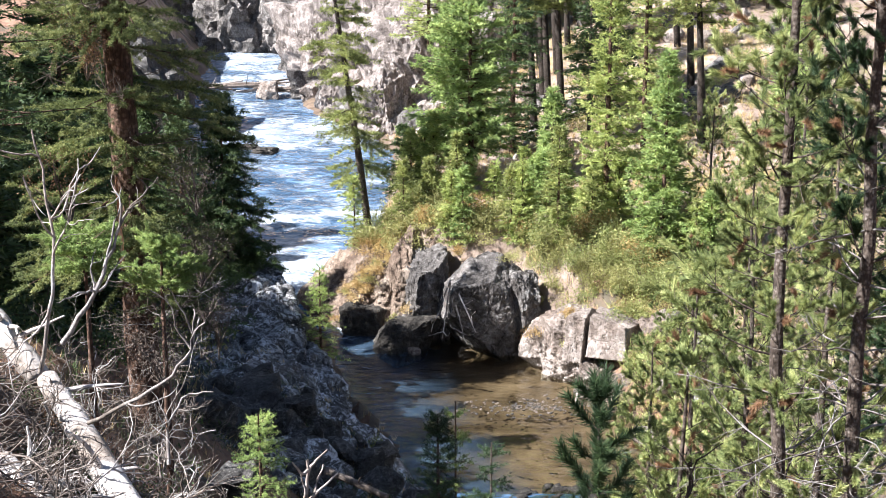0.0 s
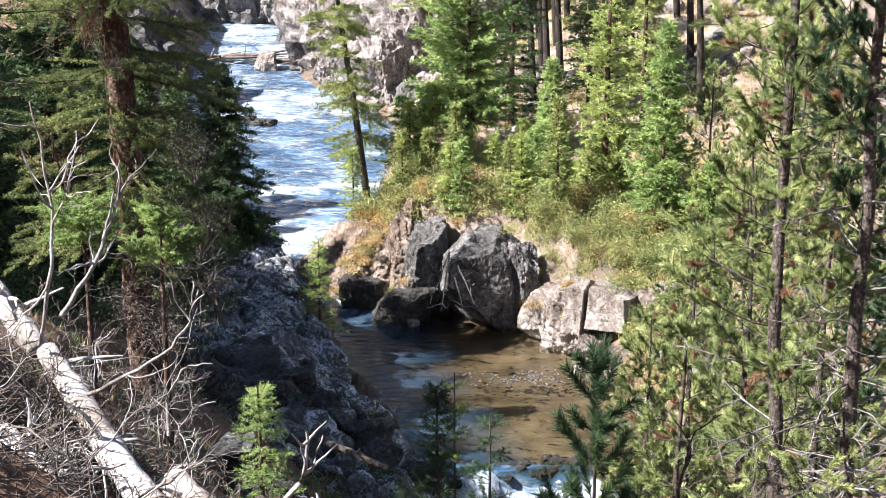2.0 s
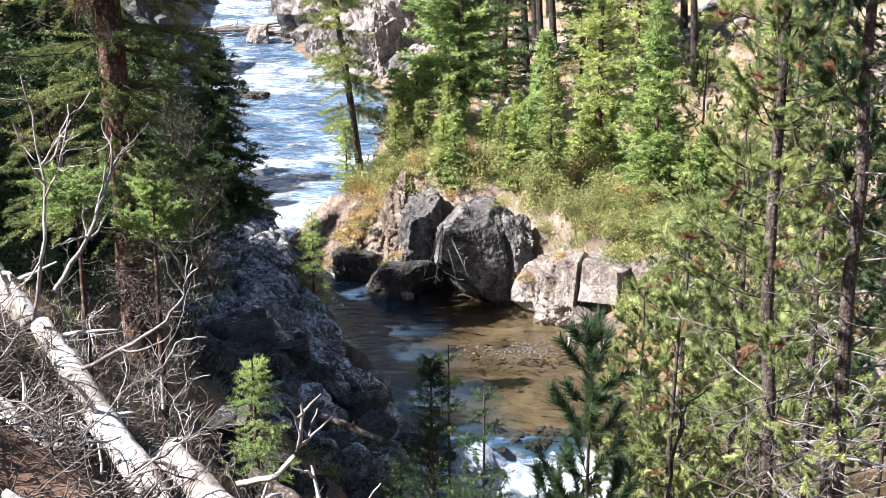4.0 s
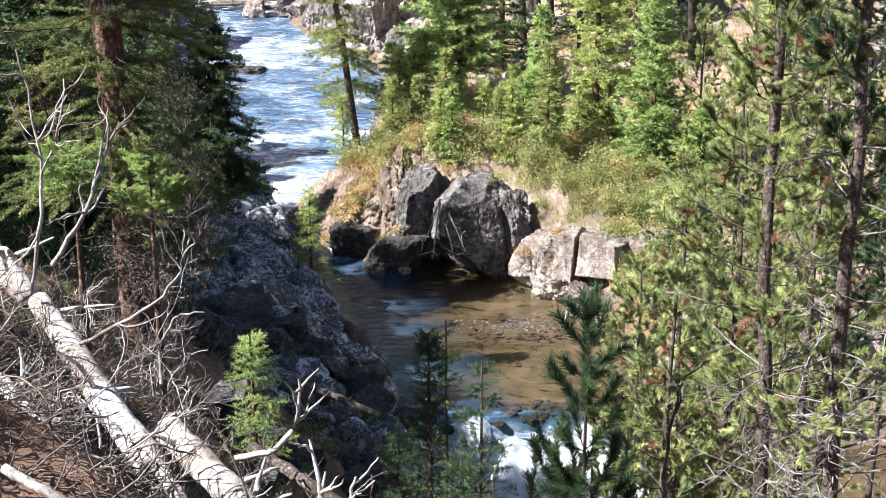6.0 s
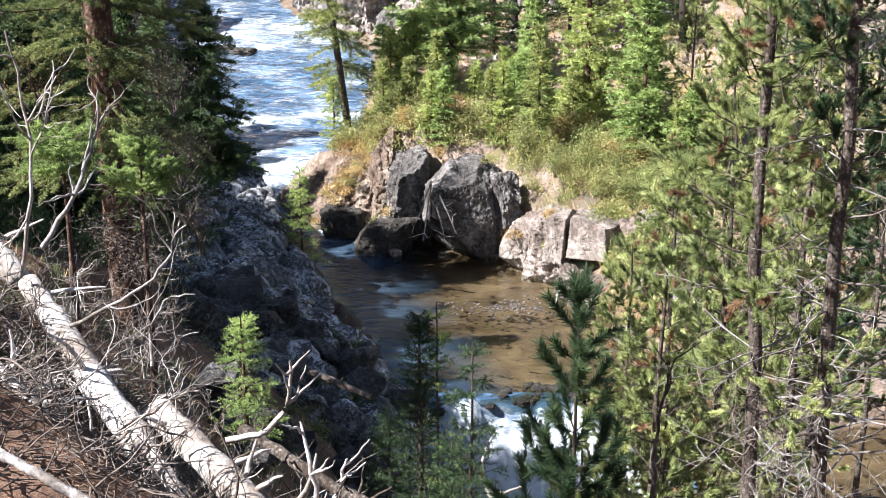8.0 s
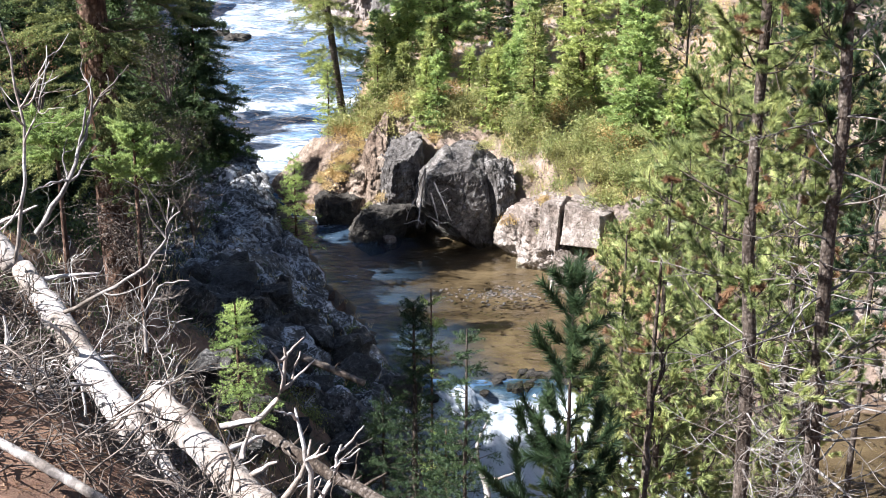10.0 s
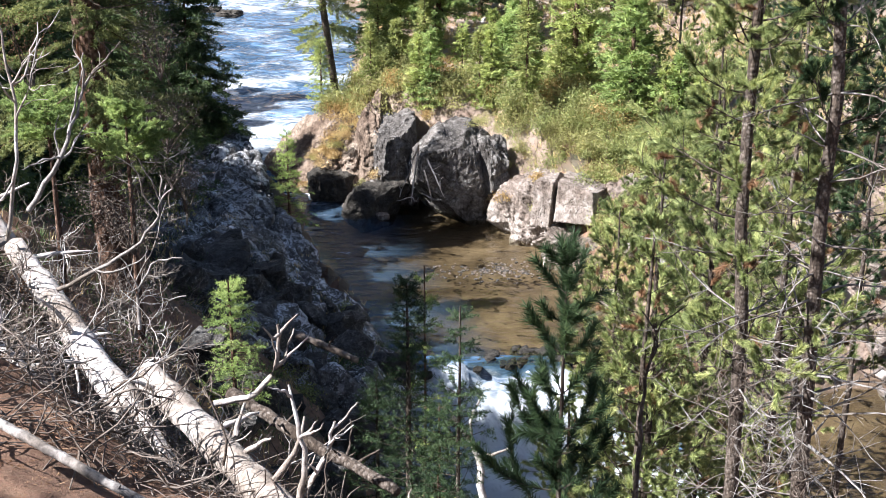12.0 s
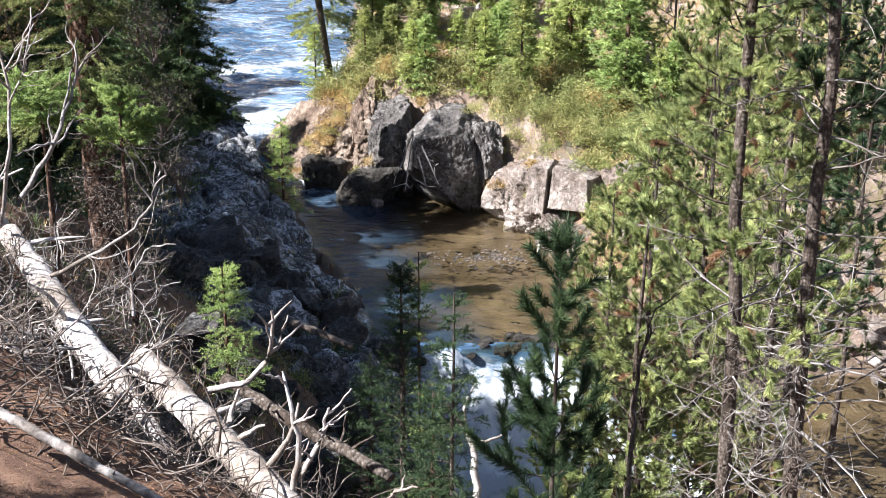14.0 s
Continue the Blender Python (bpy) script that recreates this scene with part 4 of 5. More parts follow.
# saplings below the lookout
fir_to("spruce_sapling", -0.04, 13.50, 6.93, 0.62, PINE_SHADED, 210, "shaded dark green spruce sapling on the steep bank", sprig=0.05, density=0.95, bark=BARK_GREY, slim=True)
fir_to("spruce_sapling", 0.48, 11.50, 7.39, 0.5, PINE_SHADED, 211, "thin dark spruce sapling in front of the cascade", sprig=0.05, density=0.95, bark=BARK_GREY, gappy=0.35, trunk_r=0.022, slim=True)
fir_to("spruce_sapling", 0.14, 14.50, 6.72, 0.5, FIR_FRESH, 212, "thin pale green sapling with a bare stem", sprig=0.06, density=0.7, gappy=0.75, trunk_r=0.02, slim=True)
fir_to("spruce_sapling", -0.48, 15.00, 5.01, 0.8, PINE_SHADED, 213, "shaded dark green spruce sapling on the steep bank", sprig=0.05, density=0.95, bark=BARK_GREY, slim=True)
fir_to("spruce_sapling", 0.28, 12.50, 5.83, 0.7, PINE_SHADED, 214, "shaded dark green spruce sapling on the steep bank", sprig=0.055, density=1.2, slim=True)
PINE_LABEL = "sunlit lodgepole pine with grey bark and yellow-green needle brushes"
pine("pine_tree", 3.26, 11.00, ground_z(3.26, 11.00) - 0.3, 11.5, 1.45, PINE_GREEN, 301, PINE_LABEL, lean=(-0.022, 0), trunk_r=0.088, live=0.3, tufts=1.25)
pine("pine_tree", 4.16, 13.00, ground_z(4.16, 13.00) - 0.3, 8.5, 1.4, PINE_GREEN, 302, PINE_LABEL, lean=(0.01, 0), trunk_r=0.07, live=0.3, tufts=1.25)
pine("pine_tree", 3.78, 10.50, ground_z(3.78, 10.50) - 0.3, 11.5, 1.65, PINE_SHADED, 303, "dark lodgepole pine with shaded needles", lean=(0.0, 0), trunk_r=0.09, live=0.48, tufts=1.2, whorl=0.27)
pine("pine_tree", 3.39, 16.00, ground_z(3.39, 16.00) - 0.3, 7.6, 1.7, PINE_GREEN, 304, PINE_LABEL, trunk_r=0.07, needle=0.08, width=0.0125, per=125, tufts=1.1)
pine("pine_tree", 4.59, 18.00, ground_z(4.59, 18.00) - 0.3, 9.5, 1.9, PINE_GREEN, 305, PINE_LABEL, trunk_r=0.08, needle=0.08, width=0.0125, per=125, tufts=1.1)
pine("pine_tree", 6.90, 20.00, ground_z(6.90, 20.00) - 0.3, 11, 1.9, PINE_GREEN, 307, PINE_LABEL, first=0.42, trunk_r=0.09, needle=0.08, width=0.0125, per=125, tufts=1.1)
# 315, 319 and 320 take the needle colour with shade painted in
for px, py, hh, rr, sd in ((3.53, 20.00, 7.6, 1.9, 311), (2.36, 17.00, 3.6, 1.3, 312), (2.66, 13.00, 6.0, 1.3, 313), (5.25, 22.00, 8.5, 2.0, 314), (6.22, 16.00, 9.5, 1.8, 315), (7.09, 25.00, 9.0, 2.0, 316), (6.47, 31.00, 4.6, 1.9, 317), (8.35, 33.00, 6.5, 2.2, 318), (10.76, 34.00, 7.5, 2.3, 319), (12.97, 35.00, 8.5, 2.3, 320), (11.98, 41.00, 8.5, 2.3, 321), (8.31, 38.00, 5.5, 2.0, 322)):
    pine("pine_tree", px, py, ground_z(px, py) - 0.3, hh, rr, PINE_SHADED if sd in (315, 319, 320) else PINE_GREEN, sd, PINE_LABEL, trunk_r=0.06, first=0.55 if sd == 315 else 0.04, whorl=0.34, needle=0.08, width=0.0125, per=125, tufts=1.1)
pine("pine_sapling", 0.61, 4.60, 8.6, 1.78, 0.5, PINE_SHADED, 306, "young shaded pine with long bristling needles close by", trunk_r=0.014, needle=0.056, width=0.004, whorl=0.16, per=250, first=0.3, shoot=0.14, rust=0, stem_w=0.006, tufts=0.8, top_taper=0.8, lift=0.16, wob=0.01, furry=True)


# ---------------------------------------------------------------- bushes, grass
rng = np.random.default_rng(77)
for i in range(64):
    u = rng.uniform(0, 1)
    bx, by = -2.7 + 10.5 * u + rng.uniform(-0.4, 0.4), 42.0 - 5.9 * u + rng.uniform(-0.4, 2.4)
    shrub(bx, by, max(ground_z(bx, by), 2.3), rng.uniform(0.9, 1.7), rng.uniform(0.6, 1.25), [SHRUB, SHRUB_GREEN, SHRUB, SHRUB_GREEN, SHRUB_RED, SHRUB_GREEN, SHRUB][rng.integers(0, 7)], 400 + i, "low autumn bush with yellowing leaves on the bank", 950, 0.095)
for i in range(44):
    u = rng.uniform(0, 1)
    bx, by = 2.4 + 6.0 * u + rng.uniform(-0.3, 0.3), 37.6 - 2.6 * u + rng.uniform(-0.5, 1.4)
    shrub(bx, by, ground_z(bx, by) - 0.05, rng.uniform(0.7, 1.4), rng.uniform(0.6, 1.5), [SHRUB, SHRUB_GREEN][i % 2], 800 + i, "low autumn bush behind a pale rock ledge", 900, 0.08)
for i in range(40):
    by = rng.uniform(42, 70)
    bx = rng.uniform(0.0, 0.4) * by
    shrub(bx, by, ground_z(bx, by) - 0.05, rng.uniform(0.9, 2.2), rng.uniform(0.5, 1.3), [SHRUB_GREEN, SHRUB][i % 2], 460 + i, "low autumn bush on the stony slope", 900, 0.12)
for i in range(7):
    by = rng.uniform(19, 29)
    bx = rng.uniform(-0.2, 0.0) * by
    shrub(bx, by, ground_z(bx, by) - 0.05, rng.uniform(0.5, 1.1), rng.uniform(0.3, 0.7), [FIR_OLIVE, FIR_DARK][i % 2], 520 + i, "small dull green bush on the shaded slope", 500, 0.055)

for i in range(44):
    by = rng.uniform(17, 46)
    bx = -by * rng.uniform(0.2, 0.46)
    shrub(bx, by, ground_z(bx, by) - 0.05, rng.uniform(1.2, 2.6), rng.uniform(0.6, 1.6), [FIR_DARK, FIR_OLIVE, SHRUB_GREEN][i % 3], 1200 + i, "dark bush below the spruces of the wood", 500, 0.11)


def tuft_field(name, xs, ys, n, height, mat, seed, label, keep=None):
    rng = np.random.default_rng(seed)
    x, y = rng.uniform(*xs, n), rng.uniform(*ys, n)
    z, wet = ground_height(x, y)
    ok = ~wet if keep is None else ~wet & keep(x, y)
    x, y, z = x[ok], y[ok], z[ok]
    z = np.where((on_outcrop(x, y) > 0.9) & (x < np.interp(y, OUT_Y, OUT_X)), np.maximum(z, outcrop_z(x, y)), z)
    k = 7
    B = np.repeat(np.stack([x, y, z - 0.02], 1), k, 0) + rng.normal(size=(len(x) * k, 3)) * np.array([0.06, 0.06, 0])
    D = rng.normal(size=(len(B), 3)) * np.array([0.5, 0.5, 0.1]) + np.array([0, 0, 1])
    v, f = blades(B, D, height * rng.uniform(0.5, 1.2, len(B)), height * 0.09, rng)
    return tagged(new(name, raw(name, v, f, mat)), label, "grass", kind="stuff")


tuft_field("dry_grass", (-4, 16), (34, 70), 9000, 0.3, GRASS, 91, "dry yellow grass on the far bank", lambda x, y: x > np.interp(y, BY, BR) + 0.3)
tuft_field("bank_grass", (5, 18), (29, 46), 3200, 0.34, SHRUB, 94, "yellow-green grass on the sunny bank", lambda x, y: y > 28 + 0.2 * x)
tuft_field("dry_grass", (-7, 6), (12, 30), 900, 0.16, GRASS, 92, "sparse dry grass on the near slope")


# ---------------------------------------------------------------- dead wood
def log(name, ends, r0, r1, mat, seed, label, stubs=4, bend=0.03):
    """A fallen trunk between two points, with knots, a split end and broken stubs."""
    rng = np.random.default_rng(seed)
    a, b = np.array(ends[0]), np.array(ends[1])
    n = 18
    t = np.linspace(0, 1, n)
    L = np.linalg.norm(b - a)
    pts = a + (b - a) * t[:, None] + np.cumsum(rng.normal(size=(n, 3)), 0) * bend * L / n
    rad = (r0 + (r1 - r0) * t) * (1 + rng.normal(size=n) * 0.05)
    pts = np.concatenate([pts[:1], pts, pts[-1:]])
    rad = np.concatenate([[0.002], rad, [0.002]])
    v, f = tubes([(pts, rad)], 14)
    me = raw("wood", v + rng.normal(size=v.shape) * 0.03 * r0, f, mat, True)
    root = tagged(new(name, me), label, "log")
    for k in range(stubs):
        i = rng.integers(2, n - 3)
        d = unit(np.cross(b - a, rng.normal(size=3)))
        d[2] = abs(d[2])
        q = wander(rng, pts[i], d + unit(b - a) * 0.4, rng.uniform(2, 7) * r0, 5, 0.2)
        v, f = tubes([(q, np.linspace(r0 * 0.28, r0 * 0.08, 6))], 6)
        part("stub", raw("stub", v, f, mat, True), root)
    return root


def snag(name, start, way, length, r, mat, seed, label, forks=6, depth=2, bend=0.22, path=None):
    """A bare crooked branch with forked side twigs."""
    rng = np.random.default_rng(seed)
    wood = []

    def grow(p, d, L, rr, level, line=None):
        n = 8
        q = wander(rng, p, d, L, n, bend, 0.05) if line is None else line
        n = len(q) - 1
        wood.append((q, np.linspace(rr, rr * 0.35, n + 1)))
        if level:
            for _ in range(forks if level == depth else max(2, forks // 2)):
                i = rng.integers(max(1, n // 4), n)
                dd = unit(unit(q[i] - q[i - 1]) * 0.7 + rng.normal(size=3) * 0.65)
                grow(q[i], dd, L * rng.uniform(0.22, 0.5), rr * 0.5, level - 1)

    line = None
    if path is not None:
        c = np.array(path)
        s = np.linspace(0, len(c) - 1, len(c) * 3)
        line = np.stack([np.interp(s, np.arange(len(c)), c[:, i]) for i in range(3)], 1) + rng.normal(size=(len(s), 3)) * r * 0.3
        start, length = path[0], float(np.linalg.norm(np.diff(c, axis=0), axis=1).sum())
    grow(np.array(start, float), np.array(way, float), length, r, depth, line)
    v, f = tubes(wood, 5 if r > 0.018 else 4)
    return tagged(new(name, raw("branch", v, f, mat, True)), label, "branch")


LOG = "bleached grey fallen log with broken stubs"
log("fallen_log", ((-3.62, 10.80, 8.28), (-2.19, 8.80, 7.55)), 0.105, 0.135, DEAD, 601, LOG, 5)
log("fallen_log", ((-2.07, 8.90, 7.87), (-0.73, 7.00, 7.62)), 0.115, 0.125, DEAD, 602, LOG, 5)
log("fallen_log", ((-4.60, 12.00, 8.65), (-3.88, 11.40, 8.08)), 0.12, 0.12, DEAD, 603, LOG, 3)
log("fallen_log", ((-3.22, 8.50, 8.43), (-2.22, 7.60, 8.01)), 0.095, 0.085, DEAD, 604, LOG, 4)
log("fallen_log", ((-2.47, 6.50, 8.75), (-1.19, 5.60, 8.57)), 0.03, 0.025, WEATHERED, 605, "long thin greyish pole lying on bare soil", 2)
log("fallen_log", ((-1.6, 9.92, 7.2), (-0.14, 8.60, 6.95)), 0.058, 0.045, BARK_GREY, 606, LOG, 7, 0.07)
log("fallen_log", ((-1.71, 17.00, 4.75), (-0.80, 16.60, 4.50)), 0.06, 0.045, TWIG, 607, "short grey log on the shaded bank", 1)
log("fallen_log", ((-2.18, 8.80, 7.67), (-1.48, 7.60, 7.43)), 0.06, 0.05, DEAD, 608, LOG, 2)
log("fallen_log", ((1.82, 47.00, 3.29), (3.64, 51.00, 4.99)), 0.16, 0.11, DEAD, 609, "pale dead trunk leaning on the far slope", 3)
log("fallen_log", ((3.59, 52.00, 4.94), (5.74, 53.00, 5.73)), 0.14, 0.1, DEAD, 610, "pale dead trunk leaning on the far slope", 3)

WHITE = "crooked bleached branch with forked twigs"
snag("dead_branch", None, (0, 0, 1), 0, 0.02, WEATHERED, 621, WHITE, 5, 1, path=((-3.00, 9.90, 8.20), (-2.53, 9.60, 8.51), (-2.17, 9.50, 8.76), (-2.00, 9.50, 9.02), (-1.97, 9.60, 9.22)))
snag("dead_branch", None, (0, 0, 1), 0, 0.022, DEAD, 622, WHITE, 6, 2, path=((-3.61, 10.60, 8.42), (-3.46, 10.60, 9.05), (-3.43, 10.70, 9.64), (-3.52, 10.80, 10.17), (-3.59, 10.80, 10.58)))
snag("dead_branch", None, (0, 0, 1), 0, 0.026, WEATHERED, 623, WHITE, 6, 2, path=((-3.33, 10.40, 8.74), (-3.03, 10.40, 9.18), (-2.86, 10.60, 9.61), (-2.79, 10.60, 9.96)))
snag("dead_branch", None, (0, 0, 1), 0, 0.03, DEAD, 624, WHITE, 5, 1, path=((-1.51, 8.60, 7.77), (-1.19, 8.50, 7.86), (-0.99, 8.40, 8.18), (-0.98, 8.40, 8.50)))
snag("dead_branch", None, (0, 0, 1), 0, 0.026, DEAD, 625, WHITE, 4, 1, path=((-0.77, 7.20, 7.62), (-0.70, 7.20, 8.00), (-0.74, 7.20, 8.33), (-0.80, 7.30, 8.54)))
snag("dead_branch", None, (0, 0, 1), 0, 0.022, DEAD, 626, WHITE, 4, 1, path=((-0.71, 7.20, 7.79), (-0.54, 7.10, 8.18), (-0.49, 7.10, 8.38)))
snag("dead_branch", None, (0, 0, 1), 0, 0.02, DEAD, 627, WHITE, 4, 1, path=((-0.10, 6.40, 8.06), (-0.07, 6.40, 8.18), (0.06, 6.40, 8.21)))
snag("dead_branch", None, (0, 0, 1), 0, 0.016, WEATHERED, 628, WHITE, 3, 1, path=((-2.16, 9.20, 8.13), (-2.19, 9.30, 8.42), (-2.06, 9.40, 8.63), (-1.84, 9.40, 8.67)))
snag("dead_sapling", None, (0, 0, 1), 0, 0.05, DEAD, 629, "pale forked dead stem on the steep bank", 2, 1, path=((0.75, 12.00, 4.61), (0.74, 12.20, 5.28), (0.59, 12.20, 5.59), (0.43, 12.20, 5.82)))
snag("dead_sapling", None, (0, 0, 1), 0, 0.016, BARK_GREY, 630, "thin bare grey stick standing upright", 2, 1, path=((1.22, 6.00, 8.29), (1.23, 6.00, 8.79), (1.24, 6.00, 9.13), (1.27, 6.00, 9.36)))
snag("dead_sapling", None, (0, 0, 1), 0, 0.04, DEAD, 631, "pale pole standing in the shallows", 0, 0, path=((3.72, 32.80, -0.22), (3.82, 33.60, 0.64), (3.87, 34.00, 1.55)))
for k, (a, b, c) in enumerate((((0.22, 36.60, 2.60), (-0.07, 36.30, 1.79), (-0.38, 36.10, 1.09)), ((0.22, 36.60, 2.51), (0.10, 36.40, 1.67), (-0.02, 36.20, 0.84)), ((0.48, 36.30, 2.24), (0.78, 36.00, 1.61), (0.99, 35.90, 1.11)), ((0.38, 36.30, 1.88), (0.53, 36.10, 1.41), (0.61, 36.00, 0.94)))):
    snag("hanging_root", None, (0, 0, 1), 0, 0.03, DEAD, 640 + k, "pale dead root hanging down a boulder", 3, 1, path=(a, b, c))

rng = np.random.default_rng(12)
for k in range(110):
    by = rng.uniform(7.6, 12.5)
    bx = -by * rng.uniform(0.14, 0.36)
    snag("dead_branch", (bx, by, ground_z(bx, by) + rng.uniform(0, 0.35)), (rng.normal() * 0.6, rng.normal() * 0.4, rng.uniform(0.1, 1.0)), rng.uniform(0.4, 1.3), rng.uniform(0.006, 0.014), [DEAD, TWIG, WEATHERED][k % 3], 1500 + k, "tangled dry dead branch on the slope", 5, 2, 0.32)

for k in range(34):
    hh, a = rng.uniform(1.2, 6.5), rng.uniform(0, 6.28)
    x0, y0 = -4.13, 16.50
    snag("dead_branch", (x0 - 0.035 * hh + 0.18 * math.cos(a), y0 + 0.18 * math.sin(a), ground_z(x0, y0) + hh), (math.cos(a), math.sin(a), rng.uniform(-0.5, 0.2)), rng.uniform(0.5, 1.3), rng.uniform(0.008, 0.016), TWIG, 840 + k, "dry twiggy dead branch on an old spruce trunk", 7, 2, 0.2)

for k in range(60):
    px, py, pz = [(3.50, 10.20, 6.93), (3.76, 10.20, 5.92), (3.13, 10.70, 6.99)][k % 3]
    pz += rng.uniform(-0.45, 0.5)
    px += rng.normal() * 0.09
    snag("dead_branch", (px, py + rng.normal() * 0.15, pz), (rng.normal() * 0.7, rng.normal() * 0.5, rng.uniform(-1.0, -0.1)), rng.uniform(0.3, 0.75), rng.uniform(0.005, 0.009), [WEATHERED, TWIG, TWIG][k % 3], 1300 + k, "bare dry twigs hanging below a pine crown", 6, 2, 0.25)
snag("broken_snag", None, (0, 0, 1), 0, 0.034, SPLINTER, 651, "splintered orange and white broken snag beside a spruce", 0, 0, path=((-3.88, 14.60, 8.36), (-3.88, 14.60, 8.85), (-3.91, 14.70, 9.24), (-3.93, 14.70, 9.47)))
for px, py, pz, n, seed in ((-4.61, 16.20, 11.10, 1500, 652), (-2.86, 12.20, 8.30, 1300, 653), (-3.97, 13.00, 9.86, 500, 654), (-3.14, 15.60, 8.48, 1300, 656), (-3.19, 15.80, 9.40, 1100, 657), (-3.02, 16.00, 7.38, 1100, 658), (-3.46, 10.40, 7.90, 900, 655)):
    shrub(px, py, pz - 0.5, 0.75, 1.0, TWIG if seed in (653, 656, 657, 658) else RUST, seed, "rust-brown clump of dead twigs and needles", n, 0.035, "dead_clump")


rng = np.random.default_rng(64)
for k in range(44):
    snag("dead_branch", (-3.15 + rng.normal() * 0.32, 13.2 + rng.normal() * 0.25, rng.uniform(6.6, 8.7)), (rng.normal(), rng.normal() * 0.5, rng.uniform(-0.8, 0.4)), rng.uniform(0.35, 0.8), rng.uniform(0.005, 0.009), [TWIG, TWIG, WEATHERED][k % 3], 1800 + k, "dry twiggy dead branch on an old spruce trunk", 7, 2, 0.25)
for k in range(18):
    by = rng.uniform(8.8, 12.4)
    bx = -by * rng.uniform(0.2, 0.37)
    shrub(bx, by, ground_z(bx, by) - 0.1, rng.uniform(0.7, 1.2), rng.uniform(0.35, 0.7), [TWIG, FIR_DARK, TWIG][k % 3], 1860 + k, "dark clump of dry twigs and low plants on the slope", 700, 0.045, "dead_clump")


def twig_litter(name, xs, ys, n, seed, label):
    rng = np.random.default_rng(seed)
    x, y = rng.uniform(*xs, n), rng.uniform(*ys, n)
    z, _ = ground_height(x, y)
    lines = []
    for a, b, c in zip(x, y, z):
        d = rng.normal(size=3) * np.array([1, 1, 0.25])
        L = rng.uniform(0.1, 0.7)
        lines.append((wander(rng, (a, b, c + rng.uniform(0.0, 0.12)), d, L, 4, 0.25), np.linspace(1, 0.4, 5) * rng.uniform(0.003, 0.011)))
    v, f = tubes(lines, 3)
    return tagged(new(name, raw(name, v, f, TWIG, True)), label, "twigs", kind="stuff")


twig_litter("twig_litter", (-4.8, -0.5), (6.6, 12.0), 3600, 31, "litter of grey dead twigs on brown soil")


# ---------------------------------------------------------------- loose stones
rng = np.random.default_rng(5)
stones = [rock_mesh(900 + k, (1, rng.uniform(0.7, 1), rng.uniform(0.5, 0.8)), [ROCK_PALE, ROCK_PALE, ROCK_GREY][k % 3], 2, 7, 0.1) for k in range(6)]


def stone(x, y, z, r, label):
    ob = new("stone", stones[rng.integers(0, 6)])
    ob.matrix_basis = Matrix.LocRotScale((x, y, z), Euler(rng.uniform(-3, 3, 3)), (r, r, r))
    return tagged(ob, label, "rock", "loose stones")


for i in range(100):
    by = rng.uniform(52, 82)
    bx = by * rng.normal(0.215, 0.03) if i % 3 else by * rng.uniform(0.0, 0.4)
    if bx > np.interp(by, BY, BR) + 1:
        stone(bx, by, ground_z(bx, by), rng.uniform(0.2, 0.9), "pale angular block on the scree slope")
pale_stones = [rock_mesh(930 + k, (1, 0.8, 0.55), [ROCK_PALE, ROCK_GREY][k % 2], 2, 7, 0.08) for k in range(4)]


def pebble(x, y):
    r = rng.uniform(0.015, 0.06)
    ob = new("pebble", pale_stones[rng.integers(0, 4)])
    ob.matrix_basis = Matrix.LocRotScale((x, y, 0.004), Euler((0, 0, rng.uniform(0, 6))), (r, r, r))
    return tagged(ob, "small flat pale pebble on a gravel bar in the pool", "rock", "pebbles of the gravel bar")


for i in range(260):
    bx, by = rng.normal(2.3, 0.85), rng.normal(32.5, 0.33)
    pebble(bx, by)
for i in range(16):
    t = rng.uniform(0, 1)
    bx, by = 11.2 + 1.9 * t + rng.normal() * 0.25, 32.0 - 2.1 * t + rng.normal() * 0.3
    r = rng.uniform(0.1, 0.34)
    ob = new("stone", pale_stones[2 * rng.integers(0, 2)])
    ob.matrix_basis = Matrix.LocRotScale((bx, by, max(ground_z(bx, by), -2.3) + 0.06), Euler((0, 0, rng.uniform(0, 6))), (r, r, r))
    tagged(ob, "bleached pale stone on the sunny river shore", "rock", "loose stones")
wet_stones = [rock_mesh(960 + k, (1, 0.8, 0.6), ROCK_WET, 3, 8, 0.12) for k in range(4)]


def lip(x, y):
    r = rng.uniform(0.1, 0.3)
    ob = new("stone", wet_stones[rng.integers(0, 4)])
    ob.matrix_basis = Matrix.LocRotScale((x, y, -0.12), Euler((0, 0, rng.uniform(0, 6))), (r, r, r))
    return tagged(ob, "dark wet stone on the lip of the cascade", "rock", "loose stones")


for i in range(40):
    t = rng.uniform(0, 1)
    lip(0.3 + 4.0 * t, 26.5 + 0.6 * t + rng.normal() * 0.25)
for i in range(42):
    bx, by = rng.uniform(8, 15), rng.normal(29.8, 0.5)
    stone(bx, by, ground_z(bx, by), rng.uniform(0.06, 0.3), "pale stone of the gravel bank")

log("driftwood_log", ((11.5, 34.2, -1.95), (12.5, 29.7, -1.95)), 0.2, 0.13, DEAD, 948, "bleached driftwood trunk on the sunny river shore", 4)
for i in range(46):
    t = rng.uniform(0, 1)
    bx, by = 11.3 + 1.3 * t + rng.normal() * 0.35, 34.8 - 5.4 * t + rng.normal() * 0.35
    r = rng.uniform(0.08, 0.3)
    ob = new("stone", pale_stones[2 * rng.integers(0, 2)])
    ob.matrix_basis = Matrix.LocRotScale((bx, by, max(ground_z(bx, by), -2.3) + 0.05), Euler((0, 0, rng.uniform(0, 6))), (r, r, r))
    tagged(ob, "bleached pale stone on the sunny river shore", "rock", "loose stones")

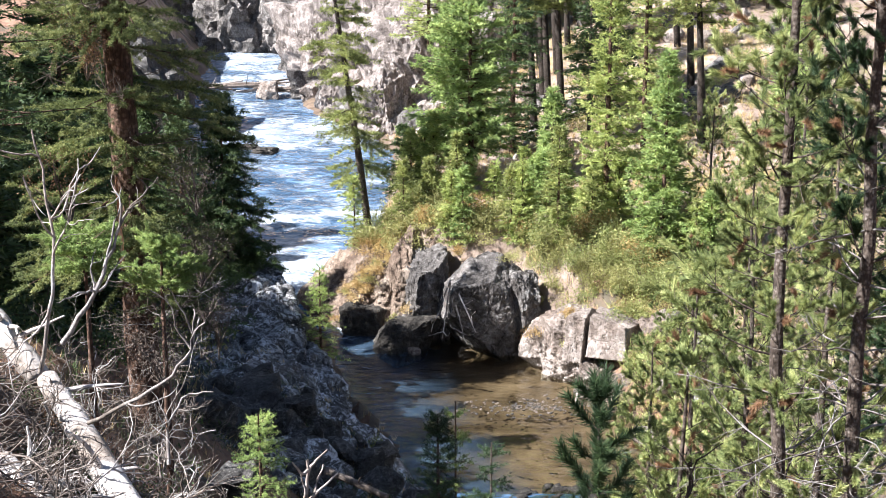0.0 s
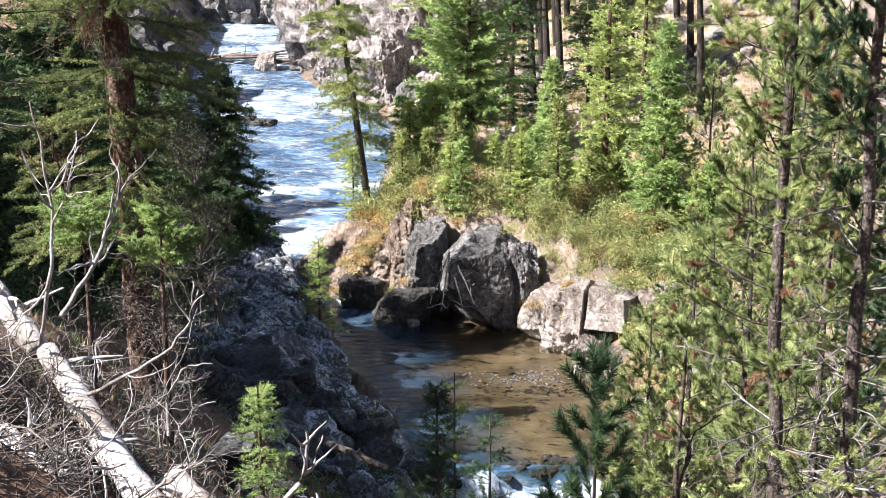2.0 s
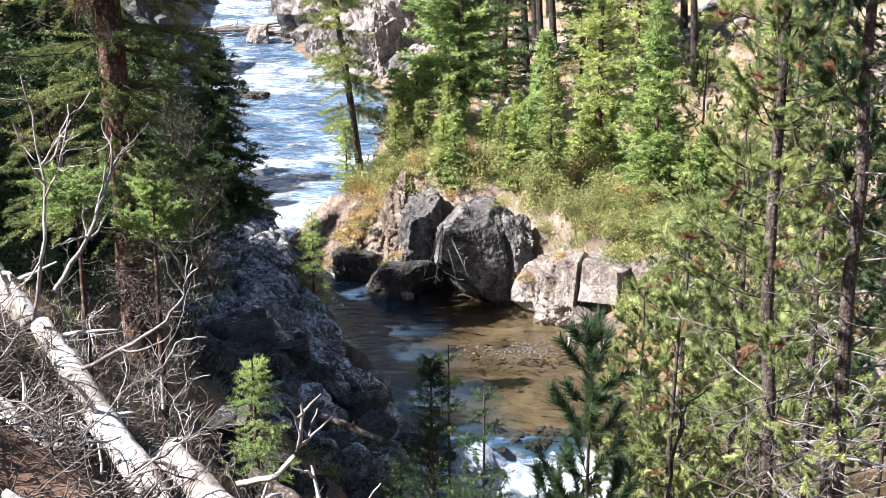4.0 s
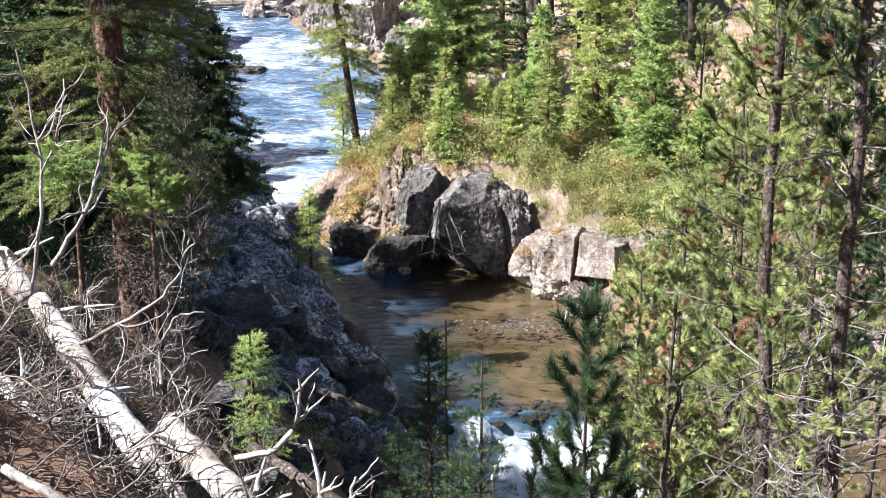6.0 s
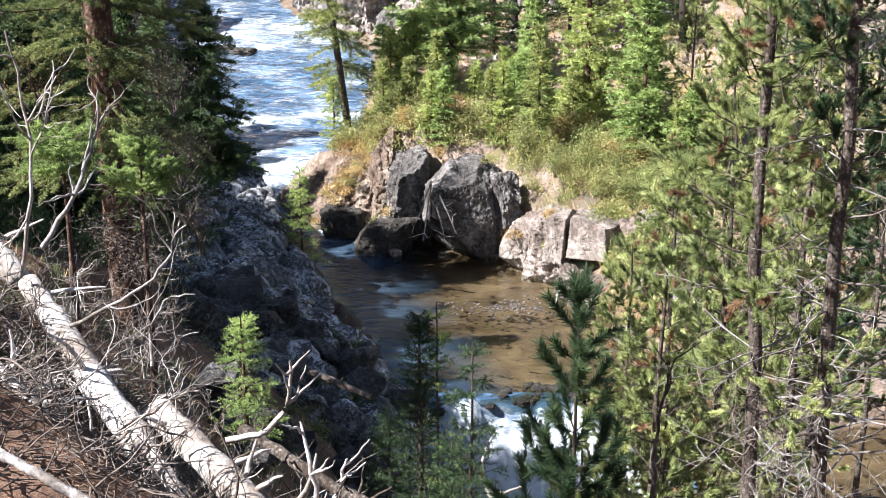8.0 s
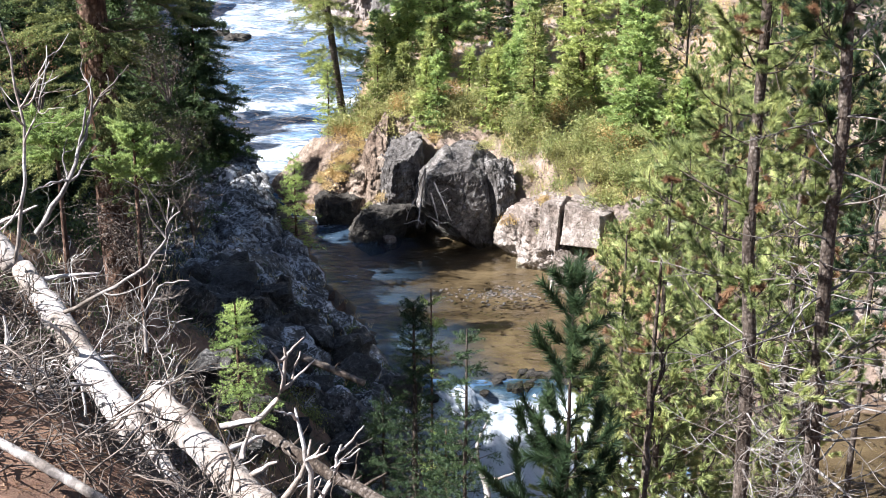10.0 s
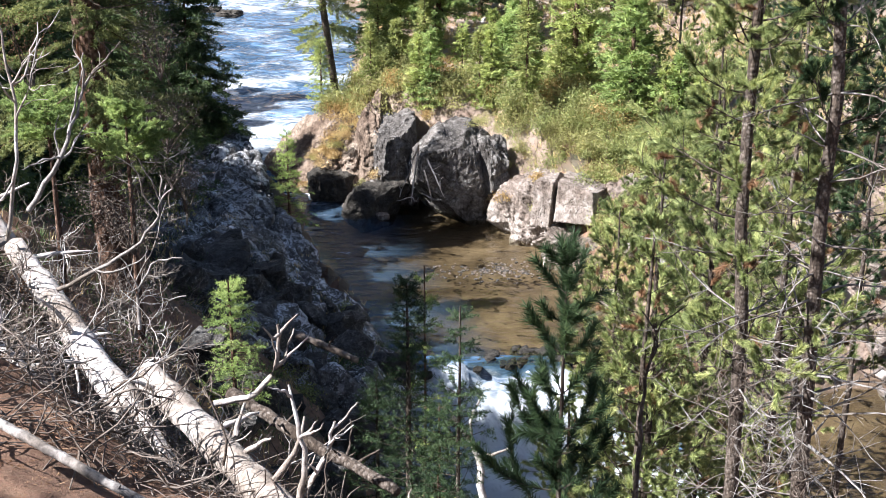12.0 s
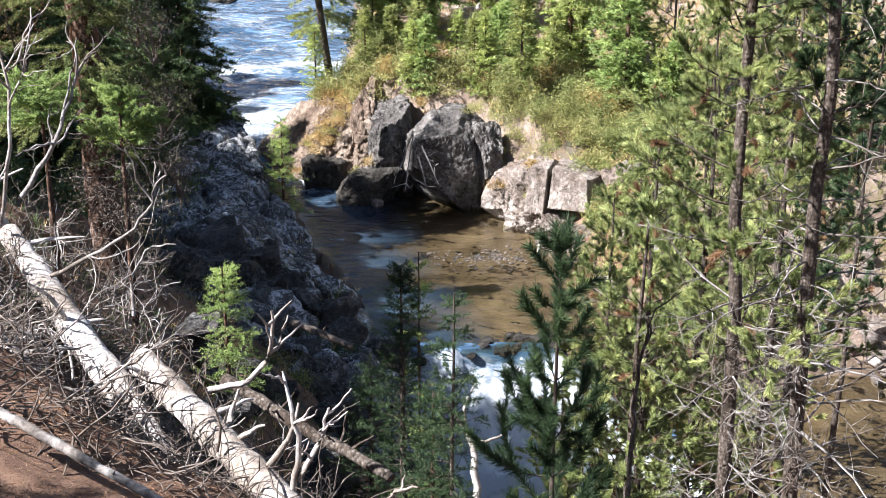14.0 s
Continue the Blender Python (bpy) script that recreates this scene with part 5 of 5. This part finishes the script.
# stranded driftwood beyond the rapids
for i in range(16):
    bx, by = rng.uniform(-15.5, -9.6), rng.uniform(82.5, 86)
    dx = rng.uniform(1.0, 2.6)
    zz = float(water_level(by)) + rng.uniform(0.05, 0.5)
    log("driftwood_log", ((bx - dx, by, zz), (bx + dx, by + rng.uniform(-1.5, 1.5), zz + rng.uniform(-0.5, 0.5))), rng.uniform(0.06, 0.16), 0.05, [DEAD, TWIG, TWIG][i % 3], 950 + i, "bleached driftwood log stranded in the rapids", 1)

# brown needles shed on the near slope
n = 26000
nx, ny = rng.uniform(-4.6, 1.5, n), rng.uniform(4.2, 12.5, n)
nz, _ = ground_height(nx, ny)
v, f = blades(np.stack([nx, ny, nz + 0.006], 1), rng.normal(size=(n, 3)) * np.array([1, 1, 0.15]), rng.uniform(0.03, 0.07, n), 0.006, rng)
tagged(new("needle_litter", raw("needle_litter", v, f, RUST)), "rust-brown shed needles on bare soil", "litter", kind="stuff")

# dry grass on the orange bank
for i in range(26):
    bx, by = rng.uniform(-3.6, -1.2), rng.uniform(39.7, 41.2)
    shrub(bx, by, 2.1 - 0.9 * max(0.0, -2.2 - bx) - 0.9 * max(0.0, 40.3 - by) + rng.uniform(-0.25, 0.1), rng.uniform(0.4, 0.8), rng.uniform(0.25, 0.5), [GRASS, SHRUB_RED, SHRUB, GRASS][i % 4], 1700 + i, "dry tuft rooted in a rock crevice", 380, 0.07, "dry_tuft")

# broken rock along the foot of the cliff, and the bank below the ledge
for i in range(16):
    by = rng.uniform(66, 96)
    bx = float(np.interp(by, BY, BR)) + rng.uniform(-0.3, 2.2)
    rock("boulder", bx, by, float(water_level(by)) + rng.uniform(0, 1.2), tuple(rng.uniform(0.8, 1.9, 3)), [ROCK_CLIFF, ROCK_GREY][i % 2], 970 + i, "broken cliff rock at the edge of the rapids", 4, rng.uniform(0, 90), rough=0.2)
for i in range(30):
    bx, by = rng.uniform(4.3, 8.0), rng.uniform(30.5, 36.5)
    shrub(bx, by, ground_z(bx, by) - 0.05, rng.uniform(0.7, 1.4), rng.uniform(0.4, 1.0), [SHRUB, SHRUB_GREEN, FIR_OLIVE][i % 3], 1000 + i, "low bush on the bank below the ledge", 700, 0.085)
for i in range(24):
    bx, by = rng.uniform(4.8, 8.0), rng.uniform(29.5, 35)
    stone(bx, by, ground_z(bx, by), rng.uniform(0.15, 0.5), "pale angular block on the bank")
for px, py, pz, w in ((2.69, 35.30, 1.38, 0.6), (3.57, 35.00, 2.11, 0.6), (3.61, 34.40, 1.40, 0.5), (-1.52, 38.20, 0.98, 0.5), (-1.16, 38.40, 1.20, 0.5), (2.10, 37.20, 3.22, 0.8), (0.54, 37.50, 3.36, 0.6), (-2.50, 39.80, 2.26, 0.8), (-1.94, 40.00, 2.59, 0.8)):
    shrub(px, py, pz - 0.2, w, 0.42, [SHRUB, GRASS, SHRUB_RED][int(px * 10) % 3], int(1100 + px * 37), "dry tuft rooted in a rock crevice", 420, 0.06, "dry_tuft")

dark_stones = [rock_mesh(1300 + k, (1, rng.uniform(0.6, 1), rng.uniform(0.5, 0.9)), ROCK_DARK, 3, 9, 0.16) for k in range(5)]
for i in range(70):
    by = rng.uniform(12, 27)
    bx = by * rng.uniform(-0.2, -0.005)
    r = rng.uniform(0.15, 0.6)
    ob = new("stone", dark_stones[i % 5])
    ob.matrix_basis = Matrix.LocRotScale((bx, by, ground_z(bx, by) + 0.1 * r), Euler(rng.uniform(-3, 3, 3)), (r, r, r))
    tagged(ob, "dark lichened block on the shaded bank", "rock", "loose stones")
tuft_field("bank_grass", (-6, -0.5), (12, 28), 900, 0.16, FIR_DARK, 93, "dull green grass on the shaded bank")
twig_litter("twig_litter", (-5.5, 0.0), (12, 20), 700, 32, "litter of grey dead twigs on the shaded bank")
